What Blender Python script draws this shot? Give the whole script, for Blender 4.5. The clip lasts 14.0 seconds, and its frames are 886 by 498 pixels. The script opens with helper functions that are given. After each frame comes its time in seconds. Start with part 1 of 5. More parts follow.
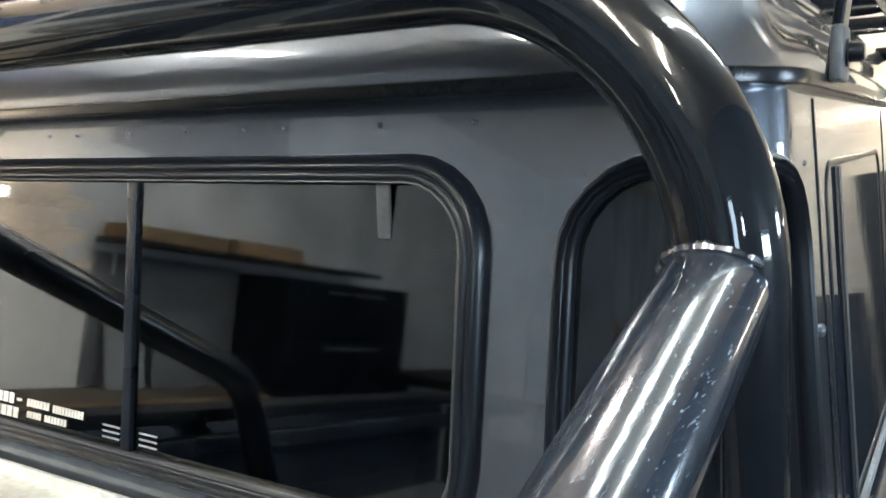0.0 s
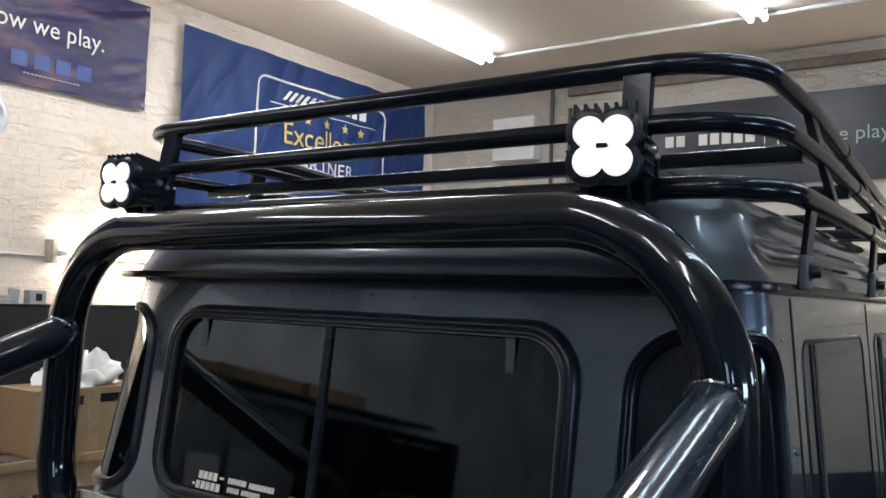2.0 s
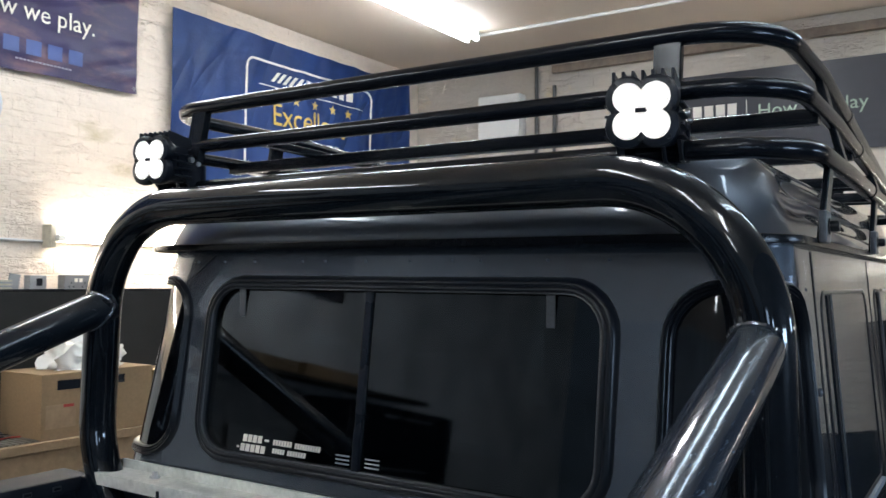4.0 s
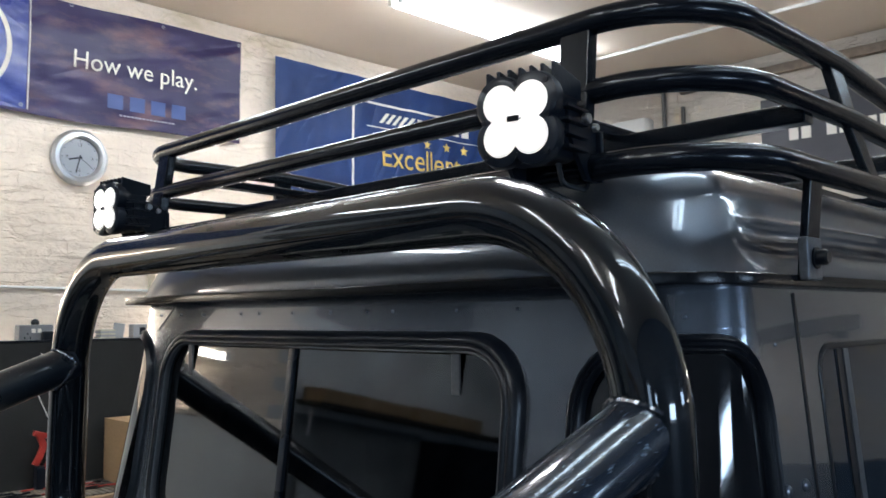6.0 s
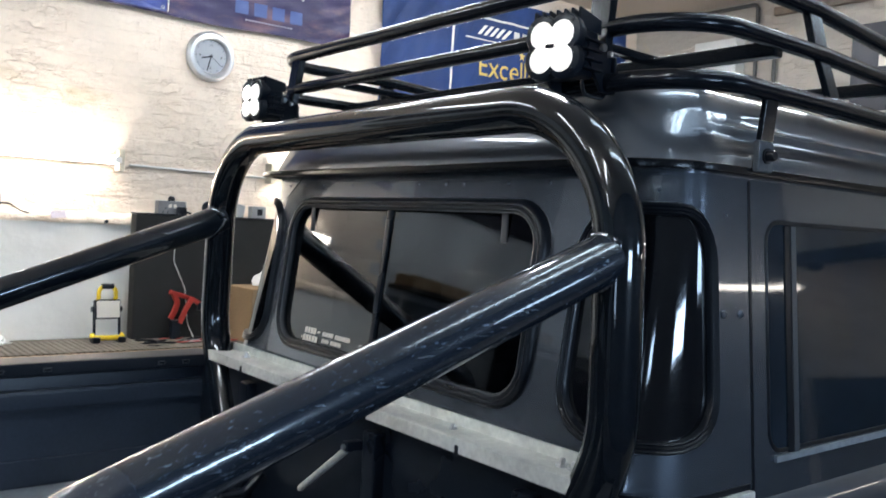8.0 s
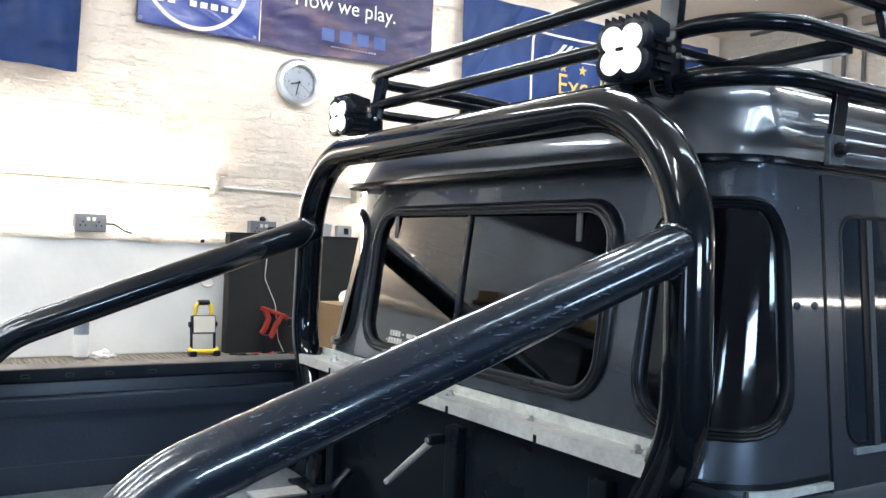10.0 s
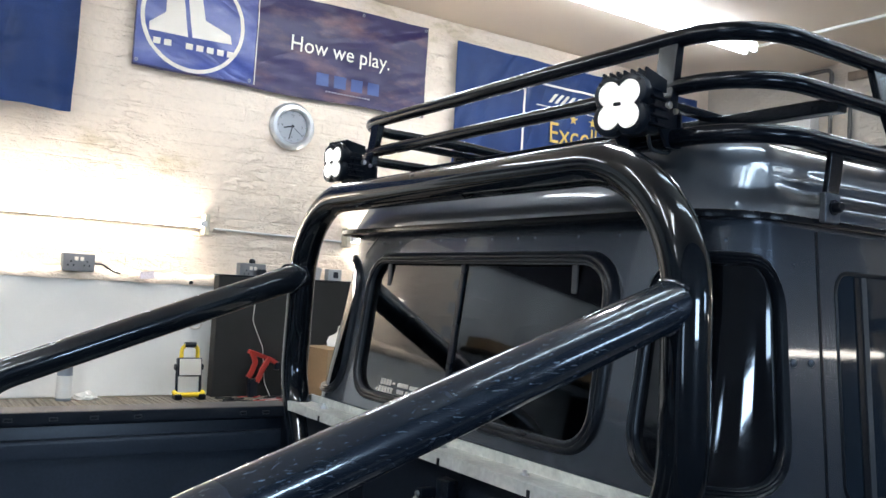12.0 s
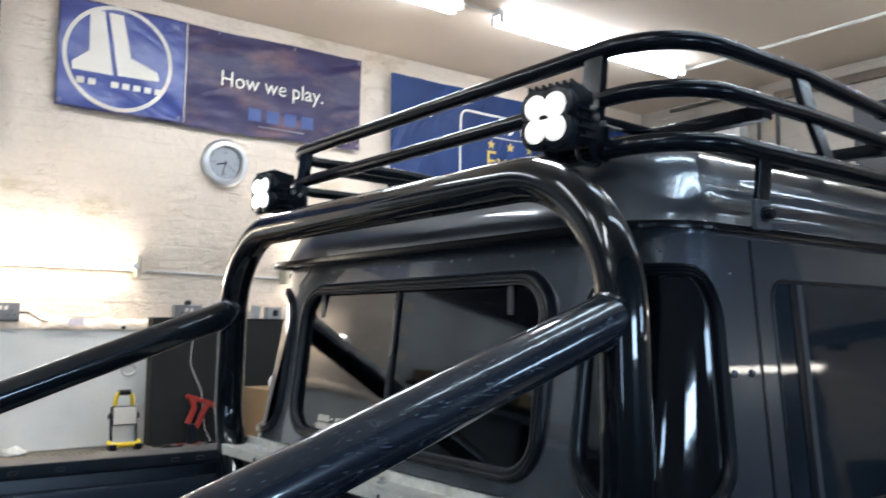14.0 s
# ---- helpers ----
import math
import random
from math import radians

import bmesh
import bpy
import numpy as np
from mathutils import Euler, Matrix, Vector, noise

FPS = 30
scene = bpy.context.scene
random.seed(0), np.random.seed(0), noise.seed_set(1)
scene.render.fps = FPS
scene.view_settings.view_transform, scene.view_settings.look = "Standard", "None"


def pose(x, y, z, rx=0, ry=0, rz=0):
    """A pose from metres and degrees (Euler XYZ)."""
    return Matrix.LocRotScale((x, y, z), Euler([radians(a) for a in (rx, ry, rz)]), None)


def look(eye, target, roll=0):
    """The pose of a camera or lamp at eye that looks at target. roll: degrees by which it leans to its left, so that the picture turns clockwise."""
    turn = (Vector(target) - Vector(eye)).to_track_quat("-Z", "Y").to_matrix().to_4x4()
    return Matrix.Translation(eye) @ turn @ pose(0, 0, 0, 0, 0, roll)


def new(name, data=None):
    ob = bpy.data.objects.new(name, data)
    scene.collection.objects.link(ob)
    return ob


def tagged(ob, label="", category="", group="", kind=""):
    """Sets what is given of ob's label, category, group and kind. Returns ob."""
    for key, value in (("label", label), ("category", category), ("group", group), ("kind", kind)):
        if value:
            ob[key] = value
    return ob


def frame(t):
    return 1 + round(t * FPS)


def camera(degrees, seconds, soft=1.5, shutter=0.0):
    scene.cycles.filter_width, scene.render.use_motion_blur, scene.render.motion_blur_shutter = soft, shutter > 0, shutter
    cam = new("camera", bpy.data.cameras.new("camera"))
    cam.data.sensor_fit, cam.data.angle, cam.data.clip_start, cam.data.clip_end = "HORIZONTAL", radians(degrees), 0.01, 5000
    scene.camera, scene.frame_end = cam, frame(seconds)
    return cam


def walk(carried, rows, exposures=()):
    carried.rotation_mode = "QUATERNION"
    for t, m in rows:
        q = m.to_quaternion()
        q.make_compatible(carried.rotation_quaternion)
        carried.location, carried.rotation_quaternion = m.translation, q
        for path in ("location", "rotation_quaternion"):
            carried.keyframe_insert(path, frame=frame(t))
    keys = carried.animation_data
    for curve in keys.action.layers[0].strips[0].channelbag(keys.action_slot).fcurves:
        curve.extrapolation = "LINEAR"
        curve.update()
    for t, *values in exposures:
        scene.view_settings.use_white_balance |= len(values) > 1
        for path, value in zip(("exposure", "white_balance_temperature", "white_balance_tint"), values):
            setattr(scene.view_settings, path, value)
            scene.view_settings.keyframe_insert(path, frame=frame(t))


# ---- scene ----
cam = camera(54.9, 14.0, 1.5, 0.4)
EXPOSURES = [(0.0, 1.55, 7400, 14), (0.5, 0.95, 7600, 16), (1.0, 0.5, 7350, 16), (1.5, -0.02, 6950, 15), (2.0, -0.15, 6600, 16), (3.0, -0.05, 6500, 16), (5.5, -0.1, 6500, 16), (6.5, -0.08, 6500, 16), (7.5, -0.05, 6450, 16), (8.0, 0.12, 6450, 16), (8.5, 0.5, 6450, 16), (11.0, 0.24, 6450, 16), (11.5, 0.08, 6450, 16), (12.5, 0.02, 6450, 16), (14.0, -0.08, 6450, 16)]
PATH = [
    (0, (0.801, -0.612, 1.83), (-0.251, 1.069, 1.571), -1.4),
    (0.5, (0.819, -0.744, 1.845), (-0.213, 0.959, 1.665), 1.1),
    (1, (0.854, -0.849, 1.871), (-0.229, 0.831, 1.789), 1.5),
    (1.5, (0.908, -0.955, 1.868), (-0.206, 0.705, 1.933), 1.5),
    (2, (0.964, -1.051, 1.844), (-0.18, 0.586, 1.957), 1.9),
    (2.5, (0.969, -1.126, 1.837), (-0.1, 0.562, 1.923), 0.8),
    (3, (0.845, -1.227, 1.82), (-0.129, 0.518, 1.894), 0.3),
    (5.5, (1.068, -0.863, 1.808), (-0.296, 0.595, 1.921), -0.2),
    (6, (1.09, -0.734, 1.835), (-0.327, 0.668, 1.993), -0.6),
    (6.5, (1.19, -0.705, 1.825), (-0.34, 0.57, 2.007), 0.4),
    (7, (1.305, -0.829, 1.798), (-0.267, 0.399, 1.95), 0.9),
    (7.5, (1.393, -0.957, 1.784), (-0.172, 0.286, 1.866), 1.5),
    (8, (1.447, -0.985, 1.761), (-0.119, 0.258, 1.707), 2.9),
    (8.5, (1.495, -1.007, 1.737), (-0.151, 0.128, 1.683), 2.9),
    (11, (1.514, -1.026, 1.714), (-0.172, 0.05, 1.738), 2.5),
    (11.5, (1.511, -1.032, 1.719), (-0.17, 0.049, 1.789), 2.8),
    (12, (1.499, -1.027, 1.727), (-0.167, 0.074, 1.826), 3.2),
    (12.5, (1.493, -1.029, 1.731), (-0.162, 0.088, 1.839), 2.9),
    (13, (1.483, -1.037, 1.728), (-0.169, 0.086, 1.831), 2.5),
    (13.5, (1.469, -1.027, 1.717), (-0.19, 0.083, 1.828), 1.9),
    (14, (1.47, -0.973, 1.712), (-0.12, 0.226, 1.896), 0.5),
]
walk(cam, [(t, look(eye, target, roll)) for t, eye, target, roll in PATH], EXPOSURES)

world = bpy.data.worlds.new("world")
world.use_nodes = True
world.node_tree.nodes["Background"].inputs[0].default_value = (0.5, 0.5, 0.5, 1)
world.node_tree.nodes["Background"].inputs[1].default_value = 0.0
scene.world = world

# ------------------------------------------------------------------ helpers
def world_of(ob):
    if ob is None:
        return Matrix.Identity(4)
    return world_of(ob.parent) @ ob.matrix_parent_inverse @ ob.matrix_basis


def thing(name, at, label, category, group="", kind=""):
    ob = new(name)
    ob.empty_display_size = 0.05
    ob.matrix_basis = Matrix.Translation(at)
    return tagged(ob, label, category, group, kind)


def solid(name, bm, material, parent=None, label="", sharp=35):
    """One mesh object out of a bmesh that is laid out in world metres."""
    me = bpy.data.meshes.new(name)
    bmesh.ops.recalc_face_normals(bm, faces=bm.faces[:])
    for f in bm.faces:
        f.smooth = True
    bm.to_mesh(me)
    bm.free()
    me.set_sharp_from_angle(angle=radians(sharp))
    me.materials.append(material)
    ob = new(name, me)
    if sharp == 35 and 6 < len(me.polygons) <= 110:
        # keeps the flats of a bevelled part flat
        flats = ob.modifiers.new("flat_faces", "WEIGHTED_NORMAL")
        flats.weight, flats.keep_sharp = 50, True
    if parent is not None:
        ob.parent = parent
        ob.matrix_parent_inverse = world_of(parent).inverted()
    if label:
        ob["label"] = label
    return ob


part = solid


def share(name, mesh, m, parent):
    """Another object on a mesh that is already there."""
    ob = new(name, mesh)
    ob.parent = parent
    ob.matrix_parent_inverse = world_of(parent).inverted()
    ob.matrix_basis = m
    return ob


def box(x0, x1, y0, y1, z0, z1, bevel=0.0, segments=2, bm=None):
    bm = bm or bmesh.new()
    made = bmesh.ops.create_cube(bm, size=1.0)
    m = Matrix.Translation(((x0 + x1) / 2, (y0 + y1) / 2, (z0 + z1) / 2)) @ Matrix.Diagonal((x1 - x0, y1 - y0, z1 - z0, 1))
    bmesh.ops.transform(bm, matrix=m, verts=made["verts"])
    if bevel:
        edges = list({e for v in made["verts"] for e in v.link_edges})
        bmesh.ops.bevel(bm, geom=edges, offset=bevel, segments=segments, profile=0.5, affect="EDGES")
    return bm


def turned(bm, m):
    bmesh.ops.transform(bm, matrix=m, verts=bm.verts[:])
    return bm


def fillet(points, radii, closed=False, steps=8):
    """A polyline with rounded corners."""
    pts = [Vector(p) for p in points]
    n, out = len(pts), []
    for i, p in enumerate(pts):
        r = radii[i] if isinstance(radii, (list, tuple)) else radii
        if (not closed and i in (0, n - 1)) or r <= 0:
            out.append(p)
            continue
        a, b = (pts[i - 1] - p).normalized(), (pts[(i + 1) % n] - p).normalized()
        half = a.angle(b) / 2
        if half > radians(88):
            out.append(p)
            continue
        d = min(r / math.tan(half), (pts[i - 1] - p).length * 0.49, (pts[(i + 1) % n] - p).length * 0.49)
        rr = d * math.tan(half)
        c = p + (a + b).normalized() * (rr / math.sin(half))
        s, e = p + a * d - c, p + b * d - c
        total = s.angle(e)
        for k in range(steps + 1):
            f = k / steps
            out.append(c + (s * math.sin((1 - f) * total) + e * math.sin(f * total)) / math.sin(total))
    return out


def sweep(points, radius, closed=False, segments=16, bm=None, flat=None):
    """A round bar along a polyline; flat gives (width, height) of an oval or squarish section."""
    bm = bm or bmesh.new()
    pts = [Vector(p) for p in points]
    n = len(pts)
    normal, rings = None, []
    for i, p in enumerate(pts):
        if closed:
            tan = (pts[(i + 1) % n] - pts[i - 1]).normalized()
        else:
            tan = (pts[min(i + 1, n - 1)] - pts[max(i - 1, 0)]).normalized()
        if normal is None:
            ref = Vector((0, 0, 1)) if abs(tan.z) < 0.9 else Vector((0, 1, 0))
            normal = (ref - tan * ref.dot(tan)).normalized()
        else:
            normal = (normal - tan * normal.dot(tan)).normalized()
        side = tan.cross(normal)
        ring = []
        for k in range(segments):
            a = 2 * math.pi * k / segments
            ca, sa = math.cos(a), math.sin(a)
            if flat:
                ca = math.copysign(abs(ca) ** 0.35, ca) * flat[1] / 2
                sa = math.copysign(abs(sa) ** 0.35, sa) * flat[0] / 2
                ring.append(bm.verts.new(p + normal * ca + side * sa))
            else:
                ring.append(bm.verts.new(p + (normal * ca + side * sa) * (radius[i] if isinstance(radius, list) else radius)))
        rings.append(ring)
    pairs = range(n if closed else n - 1)
    for i in pairs:
        a, b = rings[i], rings[(i + 1) % n]
        for k in range(segments):
            bm.faces.new((a[k], a[(k + 1) % segments], b[(k + 1) % segments], b[k]))
    if not closed:
        bm.faces.new(rings[0][::-1])
        bm.faces.new(rings[-1])
    return bm


def lathe(profile, segments=24, bm=None):
    """Turns (radius, height) pairs about z."""
    bm = bm or bmesh.new()
    rings = []
    for r, z in profile:
        if r < 1e-6:
            rings.append([bm.verts.new((0, 0, z))])
        else:
            rings.append([bm.verts.new((r * math.cos(2 * math.pi * k / segments), r * math.sin(2 * math.pi * k / segments), z)) for k in range(segments)])
    for a, b in zip(rings, rings[1:]):
        for k in range(segments):
            j = (k + 1) % segments
            f = [a[k % len(a)], a[j % len(a)], b[j % len(b)], b[k % len(b)]]
            f = list(dict.fromkeys(f))
            if len(f) > 2:
                bm.faces.new(f)
    return bm


def rounded(x0, x1, z0, z1, r, steps=6):
    """A rounded rectangle's outline, r for all corners or (bottom left, bottom right, top right, top left)."""
    rs = r if isinstance(r, (list, tuple)) else (r,) * 4
    out = []
    for (cx, cz, a0), q in zip(((x0, z0, 180), (x1, z0, 270), (x1, z1, 0), (x0, z1, 90)), rs):
        ox, oz = cx + (q if cx == x0 else -q), cz + (q if cz == z0 else -q)
        for k in range(steps + 1):
            a = radians(a0 + 90 * k / steps)
            out.append((ox + q * math.cos(a), oz + q * math.sin(a)))
    return out


def grown(loop, d):
    """An outline moved outwards by d."""
    n, out = len(loop), []
    for i in range(n):
        (ax, az), (bx, bz) = loop[i - 1], loop[(i + 1) % n]
        tx, tz = bx - ax, bz - az
        l = math.hypot(tx, tz) or 1
        out.append((loop[i][0] + tz / l * d, loop[i][1] - tx / l * d))
    return out


def plate(loop, holes, place, cuts=(), thick=0.0):
    """A sheet with holes, drawn in (u, z) and laid onto a surface by place(u, z, out); cuts: lines at which it may bend."""
    bm = bmesh.new()
    for ring in (loop, *holes):
        vs = [bm.verts.new((u, 0, z)) for u, z in ring]
        for a, b in zip(vs, vs[1:] + vs[:1]):
            bm.edges.new((a, b))
    bmesh.ops.triangle_fill(bm, use_beauty=True, use_dissolve=False, edges=bm.edges[:])
    for axis, v in cuts:
        co, no = ((v, 0, 0), (1, 0, 0)) if axis == "u" else ((0, 0, v), (0, 0, 1))
        bmesh.ops.bisect_plane(bm, geom=bm.verts[:] + bm.edges[:] + bm.faces[:], plane_co=co, plane_no=no)
    flat = {v: (v.co.x, v.co.z) for v in bm.verts}
    if thick:
        made = bmesh.ops.extrude_face_region(bm, geom=bm.faces[:])
        fresh = {g for g in made["geom"] if isinstance(g, bmesh.types.BMVert)}
        for v in fresh:
            v.co = place(v.co.x, v.co.z, 0)
        for v in bm.verts:
            if v not in fresh:
                v.co = place(*flat[v], -thick)
    else:
        for v in bm.verts:
            v.co = place(*flat[v], 0)
    return bm


def band(loop, profile, place):
    """A closed moulding: profile of (outwards, proud) pairs, carried round an outline."""
    bm = bmesh.new()
    rings = [[bm.verts.new(place(u, z, h)) for u, z in grown(loop, d)] for d, h in profile]
    n, m = len(loop), len(rings)
    for i in range(m):
        a, b = rings[i], rings[(i + 1) % m]
        for k in range(n):
            bm.faces.new((a[k], a[(k + 1) % n], b[(k + 1) % n], b[k]))
    return bm


def densified(loop, step=0.02):
    """An outline with no edge longer than step."""
    out = []
    for (ax, az), (bx, bz) in zip(loop, loop[1:] + loop[:1]):
        k = max(1, math.ceil(math.hypot(bx - ax, bz - az) / step))
        out += [(ax + (bx - ax) * i / k, az + (bz - az) * i / k) for i in range(k)]
    return out


def text_mesh(body, size, m, material, name, parent, extrude=0.0008, stretch=1.0, label="", bend=None):
    """Words with each letter a part of its own."""
    cu = bpy.data.curves.new(name, "FONT")
    cu.body, cu.size, cu.extrude, cu.align_x, cu.align_y = body, size, extrude, "CENTER", "CENTER"
    cu.resolution_u = 3
    ob = bpy.data.objects.new("lettering", cu)
    me = bpy.data.meshes.new_from_object(ob)
    bpy.data.objects.remove(ob)
    bm = bmesh.new()
    bm.from_mesh(me)
    left, islands = set(bm.verts), []
    while left:
        todo, isle = [left.pop()], []
        while todo:
            v = todo.pop()
            isle.append(v)
            for e in v.link_edges:
                w = e.other_vert(v)
                if w in left:
                    left.remove(w)
                    todo.append(w)
        islands.append([min(v.co.x for v in isle), max(v.co.x for v in isle), isle])
    islands.sort(key=lambda q: q[0])
    letters = []
    for a, b, isle in islands:
        if letters and (min(b, letters[-1][1]) - max(a, letters[-1][0])) > 0.5 * min(b - a, letters[-1][1] - letters[-1][0]):
            letters[-1][1] = max(b, letters[-1][1])
            letters[-1][2] += isle
        else:
            letters.append([a, b, isle])
    turn = m @ Matrix.Diagonal((stretch, 1, 1, 1))
    for a, b, isle in letters:
        one, match = bmesh.new(), {}
        for v in isle:
            p = turn @ v.co
            match[v] = one.verts.new(bend(p) if bend else p)
        for f in {f for v in isle for f in v.link_faces}:
            one.faces.new([match[v] for v in f.verts])
        part(name, one, material, parent, label)
    bm.free()


# ------------------------------------------------------------------ materials
def stuff(name, colour, rough, metal=0.0, grain=0.0, grain_scale=200.0, blotch=0.0, blotch_scale=3.0, bump=0.0, bump_scale=150.0, coat=0.0, island=0.0, specular=0.5, rough_var=0.1):
    m = bpy.data.materials.new(name)
    m.use_nodes = True
    n, l = m.node_tree.nodes, m.node_tree.links
    b = n["Principled BSDF"]
    b.inputs["Metallic"].default_value = metal
    b.inputs["Specular IOR Level"].default_value = specular
    b.inputs["Coat Weight"].default_value = coat
    b.inputs["Coat Roughness"].default_value = 0.04
    b.inputs["Coat IOR"].default_value = 1.52
    geo = n.new("ShaderNodeNewGeometry")

    def noise_tex(scale, detail):
        t = n.new("ShaderNodeTexNoise")
        t.inputs["Scale"].default_value = scale
        t.inputs["Detail"].default_value = detail
        l.new(geo.outputs["Position"], t.inputs["Vector"])
        return t

    def scaled(colour_socket, fac_socket, amount):
        """Multiply a colour by 1 +- amount."""
        r = n.new("ShaderNodeMapRange")
        r.inputs["From Min"].default_value, r.inputs["From Max"].default_value = 0.3, 0.7
        r.inputs["To Min"].default_value, r.inputs["To Max"].default_value = 1 - amount, 1 + amount
        l.new(fac_socket, r.inputs["Value"])
        v = n.new("ShaderNodeVectorMath")
        v.operation = "SCALE"
        l.new(colour_socket, v.inputs[0])
        l.new(r.outputs[0], v.inputs["Scale"])
        return v.outputs[0]

    rgb = n.new("ShaderNodeRGB")
    rgb.outputs[0].default_value = (*colour, 1)
    out = rgb.outputs[0]
    small = noise_tex(grain_scale, 6)
    large = noise_tex(blotch_scale, 5)
    if grain:
        out = scaled(out, small.outputs[0], grain)
    if blotch:
        out = scaled(out, large.outputs[0], blotch)
    if island:
        info = n.new("ShaderNodeObjectInfo")
        out = scaled(out, info.outputs["Random"], island)
    l.new(out, b.inputs["Base Color"])
    r = n.new("ShaderNodeMapRange")
    r.inputs["From Min"].default_value, r.inputs["From Max"].default_value = 0.3, 0.7
    r.inputs["To Min"].default_value, r.inputs["To Max"].default_value = max(0.02, rough * (1 - rough_var)), min(1, rough * (1 + rough_var))
    l.new(large.outputs[0], r.inputs["Value"])
    l.new(r.outputs[0], b.inputs["Roughness"])
    if bump:
        t = noise_tex(bump_scale, 4)
        k = n.new("ShaderNodeBump")
        k.inputs["Strength"].default_value = 1.0
        k.inputs["Distance"].default_value = bump
        l.new(t.outputs[0], k.inputs["Height"])
        l.new(k.outputs[0], b.inputs["Normal"])
        l.new(k.outputs[0], b.inputs["Coat Normal"])
    return m


def glowing(name, colour, strength):
    m = bpy.data.materials.new(name)
    m.use_nodes = True
    b = m.node_tree.nodes["Principled BSDF"]
    b.inputs["Base Color"].default_value = (0.8, 0.8, 0.8, 1)
    b.inputs["Emission Color"].default_value = (*colour, 1)
    b.inputs["Emission Strength"].default_value = strength
    return m


def tinted_glass(name, tint, rough=0.035):
    m = bpy.data.materials.new(name)
    m.use_nodes = True
    b = m.node_tree.nodes["Principled BSDF"]
    b.inputs["Base Color"].default_value = (*tint, 1)
    b.inputs["Transmission Weight"].default_value = 1.0
    b.inputs["Roughness"].default_value = rough
    b.inputs["IOR"].default_value = 1.74
    return m


def scuffed(m, scale, threshold, colour, stretch=(1, 1, 1)):
    """Adds pale chips and scuffs to a coat."""
    n, l = m.node_tree.nodes, m.node_tree.links
    b = n["Principled BSDF"]
    old = b.inputs["Base Color"].links[0].from_socket
    co, mp, t, r, mix = n.new("ShaderNodeNewGeometry"), n.new("ShaderNodeMapping"), n.new("ShaderNodeTexNoise"), n.new("ShaderNodeMapRange"), n.new("ShaderNodeMix")
    mp.inputs["Scale"].default_value = stretch
    t.inputs["Scale"].default_value, t.inputs["Detail"].default_value, t.inputs["Roughness"].default_value = scale, 5, 0.62
    r.inputs["From Min"].default_value, r.inputs["From Max"].default_value = threshold, threshold + 0.02
    mix.data_type = "RGBA"
    l.new(co.outputs["Position"], mp.inputs[0])
    l.new(mp.outputs[0], t.inputs["Vector"])
    l.new(t.outputs[0], r.inputs["Value"])
    l.new(r.outputs[0], mix.inputs[0])
    l.new(old, mix.inputs[6])
    mix.inputs[7].default_value = (*colour, 1)
    l.new(mix.outputs[2], b.inputs["Base Color"])
    return m


def streaked(m, scale, stretch, depth):
    """Adds fine polishing marks drawn out along a tube to a gloss coat."""
    n, l = m.node_tree.nodes, m.node_tree.links
    b = n["Principled BSDF"]
    co, mp, t, k = n.new("ShaderNodeNewGeometry"), n.new("ShaderNodeMapping"), n.new("ShaderNodeTexNoise"), n.new("ShaderNodeBump")
    mp.inputs["Scale"].default_value = stretch
    t.inputs["Scale"].default_value, t.inputs["Detail"].default_value = scale, 3
    k.inputs["Distance"].default_value = depth
    l.new(co.outputs["Position"], mp.inputs[0])
    l.new(mp.outputs[0], t.inputs["Vector"])
    l.new(t.outputs[0], k.inputs["Height"])
    l.new(k.outputs[0], b.inputs["Normal"])
    l.new(k.outputs[0], b.inputs["Coat Normal"])
    return m


def mottled(m, scale, low, high, colour, stretch=(1, 1, 1)):
    """Washes a second colour softly through a print."""
    scuffed(m, scale, low, colour, stretch)
    for node in m.node_tree.nodes:
        if node.type == "MAP_RANGE" and abs(node.inputs["From Min"].default_value - low) < 1e-6:
            node.inputs["From Max"].default_value = high
    return m


def creased(m, scale, turn, stretch, depth):
    """Adds sharp creases, drawn out one way, to a hanging sheet."""
    n, l = m.node_tree.nodes, m.node_tree.links
    b = n["Principled BSDF"]
    co, mp, t, off, near, k = n.new("ShaderNodeNewGeometry"), n.new("ShaderNodeMapping"), n.new("ShaderNodeTexNoise"), n.new("ShaderNodeMath"), n.new("ShaderNodeMath"), n.new("ShaderNodeBump")
    mp.vector_type = "TEXTURE"
    mp.inputs["Rotation"].default_value = (radians(turn), 0, 0)
    mp.inputs["Scale"].default_value = stretch
    t.inputs["Scale"].default_value, t.inputs["Detail"].default_value, t.inputs["Distortion"].default_value = scale, 2.5, 0.5
    off.operation, off.inputs[1].default_value = "SUBTRACT", 0.5
    near.operation = "ABSOLUTE"
    k.inputs["Distance"].default_value = depth
    l.new(co.outputs["Position"], mp.inputs[0])
    l.new(mp.outputs[0], t.inputs["Vector"])
    l.new(t.outputs[0], off.inputs[0])
    l.new(off.outputs[0], near.inputs[0])
    l.new(near.outputs[0], k.inputs["Height"])
    for link in list(b.inputs["Normal"].links):
        l.new(link.from_socket, k.inputs["Normal"])
    l.new(k.outputs[0], b.inputs["Normal"])
    return m


